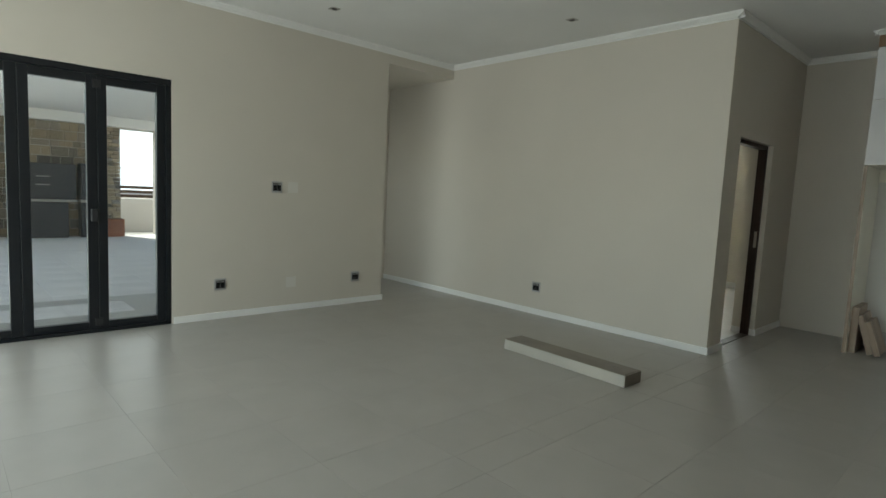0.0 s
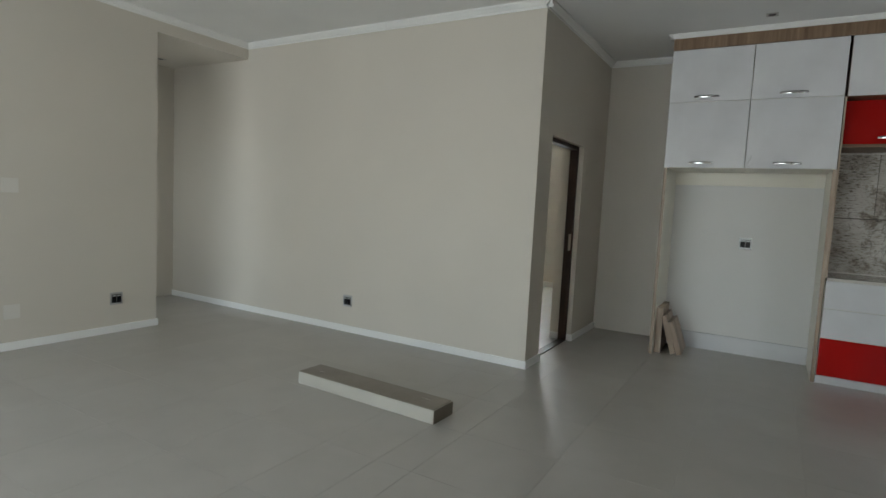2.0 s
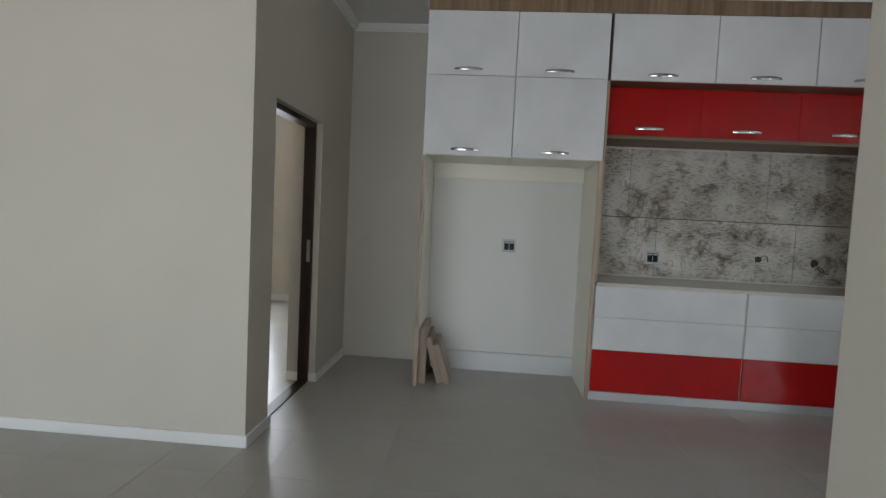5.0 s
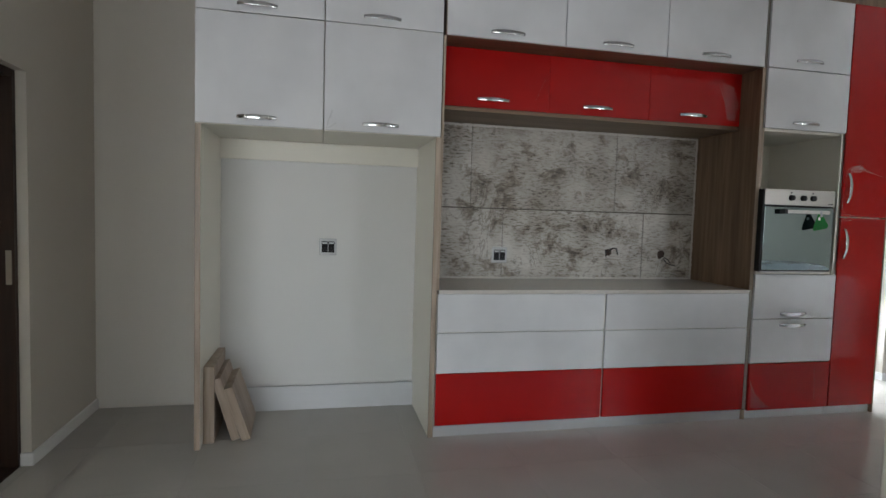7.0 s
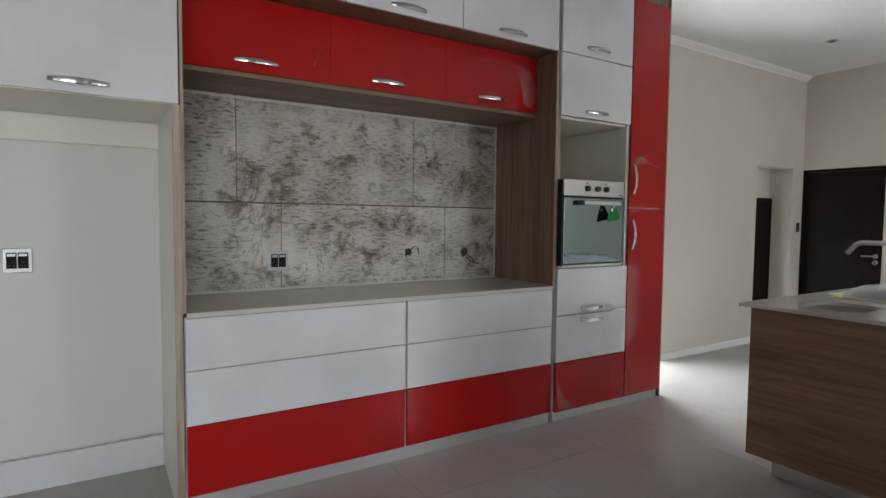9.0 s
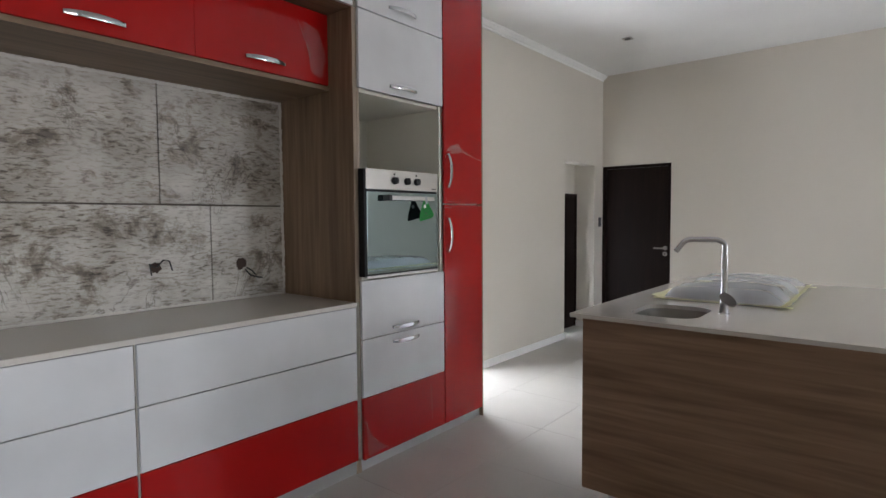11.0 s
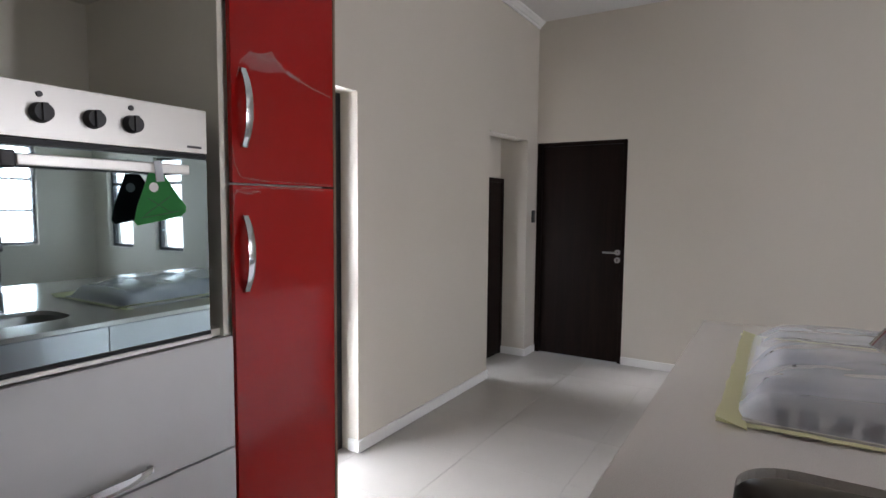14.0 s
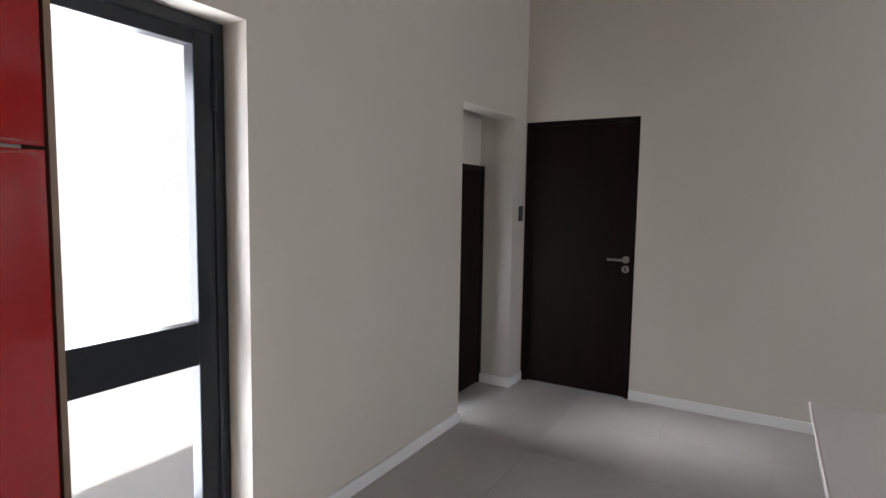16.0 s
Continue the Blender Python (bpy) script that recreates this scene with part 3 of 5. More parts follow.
under("keyhole", boxes((6.760, 6.770, SOUTH + 0.003, SOUTH + 0.006, 0.942, 0.968)), BLACK, dark_door)

# dark cupboard door of the lobby
lobby_door = empty("door_4", 7.84, -6.8, 0, "narrow dark stained wooden door in the lobby", "door")
lobby_door["kind"] = "structure"
under("door_frame", boxes((7.80, 7.84, -7.06, -7.02, 0, 1.70), (7.80, 7.84, -6.46, -6.42, 0, 1.70), (7.80, 7.84, -7.02, -6.46, 1.66, 1.70), bevel=0.003), DARKWOOD, lobby_door)
under("door_leaf", boxes((7.81, 7.838, -7.02, -6.46, 0.005, 1.66), bevel=0.002), DARKWOOD, lobby_door)

# dark lining of the bedroom doorway
lining = empty("door_5", (PD0 + PD1) / 2, INNER_Y + 0.1, 0, "open doorway with a dark stained wooden frame", "door")
lining["kind"] = "structure"
fy0, fy1 = INNER_Y + 0.05, INNER_Y + 0.137
under("door_frame", boxes((PD0, PD0 + 0.035, fy0, fy1, 0, PDZ), (PD1 - 0.035, PD1, fy0, fy1, 0, PDZ), (PD0 + 0.035, PD1 - 0.035, fy0, fy1, PDZ - 0.04, PDZ), bevel=0.003), BROWNWOOD, lining)
under("strike_plate", boxes((PD1 - 0.038, PD1 - 0.035, fy0 + 0.012, fy0 + 0.04, 0.99, 1.17), bevel=0.001), BRASS, lining, "worn metal strike plate")
under("threshold", boxes((PD0, PD1, fy0, fy1, -0.002, 0.008), bevel=0.002), BROWNWOOD, lining)

# ---- kitchen wall ----
BACK = EAST - 0.004


def handle_mesh():
    """A flat bowed bar handle, 0.22 m long, standing off along -x and lying along y."""
    bm = bmesh.new()
    n, rings = 16, []
    for i in range(n + 1):
        u = -1 + 2 * i / n
        out = 0.006 + 0.026 * (1 - abs(u) ** 2.4)
        w = 0.0085 + 0.0035 * (1 - u * u)
        th = 0.005
        y = 0.11 * u
        rings.append([bm.verts.new((-out - th * 0.5, y, -w)), bm.verts.new((-out - th, y, 0)), bm.verts.new((-out - th * 0.5, y, w)), bm.verts.new((-out + th * 0.6, y, w * 0.9)), bm.verts.new((-out + th * 0.6, y, -w * 0.9))])
    for a, b in zip(rings, rings[1:]):
        for k in range(5):
            bm.faces.new((a[k], a[(k + 1) % 5], b[(k + 1) % 5], b[k]))
    bm.faces.new(rings[0][::-1]), bm.faces.new(rings[-1])
    for s in (-1, 1):
        box(bm, -0.012, 0.0, s * 0.104 - 0.006, s * 0.104 + 0.006, -0.008, 0.008)
    return mesh_of("bow_handle", bm, CHROME, True)


HANDLE = handle_mesh()


def front(parent, name, y0, y1, z0, z1, mat, x=FRONT, grip=None, upright=False, label="", g=0.0028):
    """A lacquered front that closes the span y0..y1, z0..z1 with a fine gap, and its handle."""
    bm = boxes((x, x + 0.018, min(y0, y1) + g, max(y0, y1) - g, z0 + g, z1 - g), bevel=0.0018)
    ob = under(name, bm, mat, parent, label)
    if grip:
        m = Matrix.Translation(Vector((x, *grip)) - parent.location)
        if upright:
            m = m @ pose(0, 0, 0, 90)
        shared("handle", HANDLE, ob, m, "bowed chrome bar handle")
    return ob


def carcass(parent, y0, y1, z0, z1, x0=FRONT + 0.02, x1=BACK, mat=CARCASS):
    return under("body", boxes((x0, x1, min(y0, y1) + 0.001, max(y0, y1) - 0.001, z0, z1)), mat, parent)


A0, AM, A1 = 1.255, 0.545, -0.166      # doors above the refrigerator bay
SPLIT_Z, LOW_Z, DOOR_TOP = 2.532, 1.902, 3.035
for z0, z1 in ((LOW_Z, SPLIT_Z), (SPLIT_Z, DOOR_TOP)):
    for y0, y1 in ((A0, AM), (AM, A1)):
        c = empty("wall_cabinet", FRONT, (y0 + y1) / 2, z0, "white gloss overhead cabinet above the refrigerator bay", "cabinet", "cabinets above the refrigerator bay")
        carcass(c, y0 - 0.001, y1 + 0.001, z0, z1)
        front(c, "door", y0, y1, z0, z1, WHITE, grip=((y0 + y1) / 2 + 0.02, z0 + 0.048))
        if z0 == LOW_Z:
            white_end = c

bay = empty("fridge_surround", FRONT, 0.545, 0, "empty refrigerator bay of oak edged white panels", "cabinet")
under("side_panel", boxes((FRONT + 0.022, BACK, 1.225, 1.253, 0, LOW_Z - 0.002), bevel=0.001), CARCASS, bay)
under("edge_strip", boxes((FRONT + 0.018, FRONT + 0.0215, 1.224, 1.2545, 0, LOW_Z - 0.002)), EDGE, bay, "oak edging")
under("outer_face", boxes((FRONT + 0.022, BACK, 1.2535, 1.2565, 0, TOP - 0.002)), WOOD_Z, bay, "oak laminate outer face")
under("side_panel", boxes((FRONT + 0.022, BACK, -0.166, -0.138, 0, LOW_Z - 0.002), bevel=0.001), CARCASS, bay)
under("edge_strip", boxes((FRONT + 0.002, FRONT + 0.0215, -0.1685, -0.138, 0, LOW_Z - 0.002)), EDGE, bay, "oak edging")
under("top_rail", boxes((7.50, 7.53, -0.137, 1.224, 1.765, LOW_Z - 0.002), bevel=0.001), CARCASS, bay, "white back rail")
under("skirting", boxes((7.49, 7.515, -0.137, 1.224, 0.0, 0.172), bevel=0.002), WHITE, bay, "white bay skirting board")
under("back_panel", boxes((7.535, BACK, -0.137, 1.224, 0.0, LOW_Z - 0.002)), BAYLIT, bay, "back of the bay, paled for the bluish daylight on it")

# long oak fillers above the doors
thing("cabinet_filler", boxes((FRONT + 0.002, FRONT + 0.02, -3.62, A0, DOOR_TOP + 0.002, TOP - 0.036)), WOOD_Z, "oak laminate strip between cabinets and cornice", "trim")

C0, C1 = -0.184, -2.478
for y0, y1 in ((C0, -0.97), (-0.97, -1.705), (-1.705, C1)):
    c = empty("wall_cabinet", FRONT, (y0 + y1) / 2, 2.525, "white gloss flap cabinet over the worktop", "cabinet", "white flap cabinets over the worktop")
    carcass(c, y0, y1, 2.527, DOOR_TOP, mat=WOOD_Y)
    front(c, "door", y0, y1, 2.525, DOOR_TOP, WHITE, grip=((y0 + y1) / 2 + (0.0 if y0 > -1 else 0.01), 2.57))
RX = 7.06
for y0, y1 in ((C0 - 0.012, -0.955), (-0.955, -1.715), (-1.715, C1 + 0.012)):
    c = empty("wall_cabinet", RX, (y0 + y1) / 2, 2.14, "red gloss flap cabinet set back over the worktop", "cabinet", "red flap cabinets over the worktop")
    carcass(c, y0, y1, 2.128, 2.524, x0=RX + 0.02, mat=WOOD_Y)
    front(c, "door", y0, y1, 2.14, 2.522, RED, x=RX, grip=((y0 + y1) / 2 + 0.02, 2.195), g=0.0006)
    red_end = c
    if y0 == C0 - 0.012:
        red_first = c
soffit = empty("cabinet_bottom_panel", RX, (C0 + C1) / 2, 2.112, "oak laminate underside of the red cabinets", "panel")
under("board", boxes((RX - 0.001, BACK, C1 + 0.013, C0 - 0.013, 2.112, 2.1265)), WOOD_Y, soffit)
under("edge_strip", boxes((RX - 0.004, RX - 0.0012, C1 + 0.013, C0 - 0.013, 2.1118, 2.1267)), WOOD_Y, soffit)


def end_panel(y0, y1, label):
    """An upright oak board between units, with a paler edging along its front."""
    ob = empty("end_panel", FRONT, (y0 + y1) / 2, 0.95, label, "panel")
    under("board", boxes((FRONT + 0.0055, BACK, y0, y1, 0.95, 2.523), bevel=0.001), WOOD_Z, ob)
    under("edge_strip", boxes((FRONT + 0.003, FRONT + 0.0052, y0 - 0.0003, y1 + 0.0003, 0.95, 2.523)), EDGE, ob, "paler oak edging")


end_panel(-0.1835, -0.1695, "oak laminate panel beside the worktop niche")
end_panel(-2.490, -2.467, "oak laminate panel beside the oven cabinet")

B0, BM, B1 = -0.172, -1.338, -2.472
for y0, y1 in ((B0, BM), (BM, B1)):
    c = empty("base_cabinet", FRONT, (y0 + y1) / 2, 0, "drawer base cabinet with two white and one red fronts", "cabinet", "drawer base cabinets")
    carcass(c, y0 - 0.003, y1 + 0.003, 0.07, 0.925)
    for (z0, z1, mt) in ((0.072, 0.412, RED), (0.412, 0.676, WHITE), (0.676, 0.926, WHITE)):
        front(c, "drawer_front", y0 - 0.004, y1 + 0.004, z0, z1, mt)
    under("plinth", boxes((FRONT + 0.012, FRONT + 0.03, y1, y0, 0.0, 0.068), bevel=0.001), ALU, c, "brushed aluminium kickboard")
worktop = empty("worktop", FRONT, -1.32, 0.928, "pale quartz worktop along the kitchen wall", "worktop")
under("slab", boxes((FRONT - 0.001, 7.504, -2.466, -0.184, 0.928, 0.95), bevel=0.0015), STONETOP, worktop)
under("front_edge", boxes((FRONT - 0.006, FRONT - 0.0012, -2.466, -0.184, 0.9275, 0.9498), bevel=0.0015), STONETOP, worktop, "polished front edge")

O0, O1 = -2.490, -3.196
oven_cabinet = empty("oven_cabinet", FRONT, (O0 + O1) / 2, 0, "tall white and red oven cabinet with an open shelf", "cabinet")
for y0, y1 in ((O0 - 0.018, O0 - 0.001), (O1 + 0.001, O1 + 0.018)):
    under("side_panel", boxes((FRONT + 0.004, BACK, y0, y1, 0.07, DOOR_TOP)), CARCASS, oven_cabinet)
under("back_panel", boxes((7.53, BACK, O1 + 0.018, O0 - 0.018, 0.07, DOOR_TOP)), CARCASS, oven_cabinet)
for z0, z1 in ((1.066, 1.086), (2.09, 2.108)):
    under("shelf", boxes((FRONT + 0.02, 7.53, O1 + 0.018, O0 - 0.018, z0, z1)), CARCASS, oven_cabinet)
under("edge_strip", boxes((FRONT + 0.001, FRONT + 0.0038, O0 - 0.018, O0 - 0.0005, 0.07, DOOR_TOP)), EDGE, oven_cabinet, "oak edging")
mid = (O0 + O1) / 2 + 0.01
front(oven_cabinet, "door", O0, O1, 2.524, DOOR_TOP, WHITE, x=FRONT - 0.018, grip=(mid, 2.585))
front(oven_cabinet, "door", O0, O1, 2.103, 2.524, WHITE, x=FRONT - 0.018, grip=(mid, 2.15))
front(oven_cabinet, "drawer_front", O0, O1, 0.741, 1.068, WHITE, x=FRONT - 0.018, grip=(mid, 0.779))
front(oven_cabinet, "drawer_front", O0, O1, 0.415, 0.741, WHITE, x=FRONT - 0.018, grip=(mid, 0.695))
front(oven_cabinet, "drawer_front", O0, O1, 0.066, 0.415, RED, x=FRONT - 0.018, label="red gloss lower front")
under("plinth", boxes((FRONT + 0.012, FRONT + 0.03, O1, O0, 0.0, 0.064), bevel=0.001), ALU, oven_cabinet, "brushed aluminium kickboard")
lf = bmesh.new()
cyl(lf, (FRONT + 0.02, -2.478, 0), (FRONT + 0.02, -2.478, 0.068), 0.022, 0.018)
under("foot", lf, CHIP, oven_cabinet, "small wooden packing foot")

P0, P1 = -3.200, -3.617
pantry = empty("pantry_cabinet", FRONT, (P0 + P1) / 2, 0, "tall narrow red gloss larder cabinet with film residue", "cabinet")
carcass(pantry, P0, P1 + 0.02, 0.07, DOOR_TOP)
front(pantry, "door", P0, P1 + 0.002, 1.495, DOOR_TOP, RED, x=FRONT - 0.018, grip=(-3.238, 1.708), upright=True)
front(pantry, "door", P0, P1 + 0.002, 0.066, 1.495, RED, x=FRONT - 0.018, grip=(-3.238, 1.296), upright=True)
under("side_panel", boxes((FRONT - 0.014, BACK, -3.630, -3.619, 0.0, TOP - 0.056), bevel=0.001), WOOD_Z, pantry, "oak laminate end panel")
under("plinth", boxes((FRONT + 0.012, FRONT + 0.03, P1, P0, 0.0, 0.064), bevel=0.001), ALU, pantry, "brushed aluminium kickboard")


def film_patch(parent, x, outline, label):
    """A leftover strip of protective film lying on a door, drawn as a closed ribbon."""
    bm = bmesh.new()
    vs = [bm.verts.new((x, y, z)) for y, z in outline]
    bm.faces.new(vs)
    r = bmesh.ops.extrude_face_region(bm, geom=bm.faces[:])
    bmesh.ops.translate(bm, verts=[v for v in r["geom"] if isinstance(v, bmesh.types.BMVert)], vec=(-0.0008, 0, 0))
    return under("film_residue", bm, SMEAR, parent, label)


def film_crease(parent, x, points, wide, seed):
    """A narrow wrinkle of clear film, lying along the points (y, z) on a door."""
    rnd = random.Random(seed)
    dense = []
    for a, b in zip(points, points[1:]):
        a, b = Vector((x, *a)), Vector((x, *b))
        k = max(2, int((b - a).length / 0.012))
        dense += [a.lerp(b, q / k) for q in range(k)]
    dense.append(Vector((x, *points[-1])))
    bm = bmesh.new()
    prev = None
    for k, p in enumerate(dense):
        along = (dense[min(k + 1, len(dense) - 1)] - dense[max(k - 1, 0)]).normalized()
        side = along.cross(Vector((1, 0, 0))) * wide * rnd.uniform(0.25, 0.8)
        p = p + Vector((0, rnd.uniform(-1, 1), rnd.uniform(-1, 1))) * wide * 0.25
        cur = [bm.verts.new(q) for q in (p - side, p + Vector((-0.0015, 0, 0)), p + side)]
        if prev:
            bm.faces.new((prev[0], prev[1], cur[1], cur[0]))
            bm.faces.new((prev[1], prev[2], cur[2], cur[1]))
        prev = cur
    return under("film_crease", bm, CREASE, parent, "thin wrinkle of clear film")


fx = FRONT - 0.0195
film_crease(pantry, fx, [(-3.222, 1.79), (-3.235, 1.838), (-3.267, 1.869), (-3.31, 1.872), (-3.351, 1.888)], 0.004, 1)
film_crease(pantry, fx, [(-3.27, 1.868), (-3.32, 1.862), (-3.36, 1.866)], 0.012, 2)
film_crease(pantry, fx, [(-3.351, 1.888), (-3.368, 1.862), (-3.391, 1.84), (-3.461, 1.825), (-3.53, 1.808), (-3.60, 1.797)], 0.004, 3)
film_crease(pantry, fx, [(-3.355, 1.87), (-3.40, 1.842), (-3.455, 1.826)], 0.010, 4)
film_patch(pantry, fx, [(-3.24, 1.84), (-3.267, 1.866), (-3.35, 1.885), (-3.39, 1.838), (-3.34, 1.825), (-3.27, 1.82)], "torn clear protective film")
film_crease(pantry, fx, [(-3.203, 1.60), (-3.208, 1.555), (-3.227, 1.515), (-3.30, 1.508), (-3.60, 1.503)], 0.004, 5)
film_crease(pantry, fx, [(-3.203, 1.42), (-3.206, 1.465), (-3.232, 1.482), (-3.31, 1.487), (-3.60, 1.486)], 0.004, 6)
film_crease(pantry, fx, [(-3.208, 1.478), (-3.25, 1.470), (-3.30, 1.474)], 0.008, 7)
film_crease(oven_cabinet, fx, [(-2.50, 0.30), (-2.53, 0.22), (-2.59, 0.14), (-2.68, 0.085)], 0.007, 8)
film_crease(oven_cabinet, fx, [(-3.055, 0.37), (-3.065, 0.25), (-3.07, 0.12)], 0.005, 9)
film_patch(oven_cabinet, fx, [(-2.505, 0.28), (-2.55, 0.19), (-2.66, 0.09), (-2.52, 0.085)], "torn clear protective film")
film_patch(red_end, RX - 0.0015, [(-2.30, 2.45), (-2.40, 2.42), (-2.45, 2.30), (-2.42, 2.17), (-2.35, 2.19)], "torn clear protective film")
film_crease(red_end, RX - 0.0015, [(-2.27, 2.45), (-2.31, 2.36), (-2.36, 2.25), (-2.38, 2.18)], 0.006, 10)
film_crease(red_first, RX - 0.0015, [(-0.93, 2.36), (-0.905, 2.33), (-0.88, 2.27), (-0.86, 2.22)], 0.004, 13)
film_crease(white_end, FRONT - 0.0015, [(0.495, 2.02), (0.515, 1.96), (0.530, 1.912)], 0.010, 11)
film_crease(white_end, FRONT - 0.0015, [(0.47, 1.95), (0.50, 1.925), (0.528, 1.915)], 0.006, 12)

# backsplash tiles
splash = empty("backsplash", 7.505, -1.32, 0.95, "weathered white brick-print wall tiles behind the worktop", "backsplash")
for z0, z1, cuts in ((0.954, 1.480, (-0.186, -0.806, -1.997, -2.464)), (1.489, 2.11, (-0.186, -0.543, -1.733, -2.464))):
    for a, b in zip(cuts, cuts[1:]):
        under("tile", boxes((7.505 + random.uniform(0, 0.0025), BACK, b + 0.0025, a - 0.0025, z0, z1), bevel=0.002), SPLASH, splash)
under("grout", boxes((7.514, BACK - 0.001, -2.465, -0.185, 0.953, 2.111)), material("dark_grout", (0.10, 0.085, 0.07), 0.9), splash)


def ragged_strip(horizontal, at, lo, hi, wide, seed):
    """A smeared line of pale grout with torn edges, along y or z on the face of the tiles."""
    rnd = random.Random(seed)
    bm = bmesh.new()
    n, prev = int((hi - lo) / 0.012), None
    for k in range(n + 1):
        p = lo + (hi - lo) * k / n
        a, b = at - wide * rnd.uniform(0.2, 0.6), at + wide * rnd.uniform(0.2, 0.6)
        cur = [bm.verts.new((7.5035, p, q) if horizontal else (7.5035, q, p)) for q in (a, b)]
        if prev:
            bm.faces.new((prev[0], prev[1], cur[1], cur[0]))
        prev = cur
    r = bmesh.ops.extrude_face_region(bm, geom=bm.faces[:])
    bmesh.ops.translate(bm, verts=[v for v in r["geom"] if isinstance(v, bmesh.types.BMVert)], vec=(0.002, 0, 0))
    return bm


PALEGROUT = paint("pale_grout", (0.58, 0.55, 0.50), 0.8, 0.2)
under("grout_edge", ragged_strip(False, -2.452, 0.956, 2.10, 0.020, 21), PALEGROUT, splash, "torn pale grout edge")
under("grout_edge", ragged_strip(True, 0.958, -2.46, -0.19, 0.016, 22), PALEGROUT, splash, "torn pale grout edge")
under("grout_edge", ragged_strip(True, 2.098, -2.46, -0.19, 0.018, 23), PALEGROUT, splash, "torn pale grout edge")


def blob(y, z, r, seed):
    rnd = random.Random(seed)
    bm = bmesh.new()
    vs = [bm.verts.new((7.5045, y + r * rnd.uniform(0.75, 1.2) * math.cos(a * math.pi / 9), z + r * rnd.uniform(0.75, 1.2) * math.sin(a * math.pi / 9))) for a in range(18)]
    bm.faces.new(vs)
    return bm


under("cable_hole", blob(-2.17, 1.155, 0.034, 3), material("hole_dark", (0.05, 0.03, 0.022), 0.9), splash, "rough open cable hole")
under("cable_hole", blob(-1.70, 1.165, 0.028, 5), bpy.data.materials["hole_dark"], splash, "rough open cable hole")
for y, z, pts in ((-2.19, 1.12, ((0, 0), (-0.03, -0.035), (-0.07, -0.05), (-0.10, -0.055))), (-2.2, 1.13, ((0, 0), (-0.03, -0.02), (-0.05, -0.045))), (-1.70, 1.165, ((0, 0), (-0.03, 0.035), (-0.06, 0.03), (-0.07, -0.02))), (-1.70, 1.165, ((0.01, 0), (0.035, 0.02), (0.03, -0.04)))):
    bm = bmesh.new()
    tube(bm, [(7.498 - 0.006 * i, y + a, z + b) for i, (a, b) in enumerate(pts)], 0.004, 8)
    under("cable", bm, RUBBER, splash, "loose dark cable end", True)


# ---- sockets, plates, switch ----
def socket_at(x, y, z, turn, blank=False, size=0.122):
    """A square wall plate that faces -y when turn is 0."""
    m = pose(x, y, z, 0, 0, turn)
    h = size / 2
    if blank:
        ob = thing("blank_plate", boxes((-h, h, -0.006, 0, -h, h), bevel=0.003), PLATEPAINT, "pale blank cover plate on the wall", "wall plate")
    else:
        ob = empty("wall_socket", 0, 0, 0, "double wall socket with chrome surround and dark modules", "socket", "wall sockets")
        part("plate", boxes((-h, h, -0.008, 0, -h, h), bevel=0.004), PLATE, ob)
        for sx in (-1, 1):
            part("module", boxes((sx * 0.0235 - 0.0215, sx * 0.0235 + 0.0215, -0.0115, -0.0075, -0.040, 0.040), bevel=0.001), SOCKETBLACK, ob)
            part("rocker", boxes((sx * 0.0235 - 0.017, sx * 0.0235 + 0.017, -0.0135, -0.0112, 0.021, 0.034), bevel=0.001), PLATE, ob)
            for px, pz in ((0.0, -0.008), (-0.009, -0.026), (0.009, -0.026)):
                bm = bmesh.new()
                cyl(bm, (sx * 0.0235 + px, -0.0122, pz), (sx * 0.0235 + px, -0.0112, pz), 0.0035, n=10)
                part("pin_hole", bm, KNOBGREY, ob)
    ob.matrix_basis = m
    return ob


socket_at(2.283, NORTH, 0.365, 0)
socket_at(3.96, NORTH, 0.338, 0)
socket_at(2.897, NORTH, 1.402, 0)
socket_at(3.087, NORTH, 0.332, 0, True)
socket_at(3.09, NORTH, 1.404, 0, True)
socket_at(INNER_X, 4.12, 0.337, -90)
socket_at(7.535, 0.497, 1.17, -90)
socket_at(7.505, -0.784, 1.132, -90)
thing("light_switch", boxes((EAST - 0.012, EAST, -7.235, -7.17, 1.282, 1.40), bevel=0.004), RUBBER, "dark slim wall switch beside the door", "switch")

# ---- ceiling downlights ----
def downlight(x, y, z=TOP):
    ob = empty("downlight", x, y, z, "small square silver recessed downlight, switched off", "downlight", "ceiling downlights")
    part("frame", boxes((-0.045, 0.045, -0.045, -0.028, -0.006, 0), (-0.045, 0.045, 0.028, 0.045, -0.006, 0), (-0.045, -0.028, -0.028, 0.028, -0.006, 0), (0.028, 0.045, -0.028, 0.028, -0.006, 0), bevel=0.0015), STEEL, ob)
    bm = bmesh.new()
    cyl(bm, (0, 0, -0.004), (0, 0, -0.0005), 0.028)
    part("lamp", bm, BLACK, ob)
    return ob


for p in ((3.08, 4.98), (4.78, 3.36), (6.54, 0.43), (6.75, -6.0), (6.73, -3.96)):
    downlight(*p)
downlight(5.09, 6.85, 3.01)

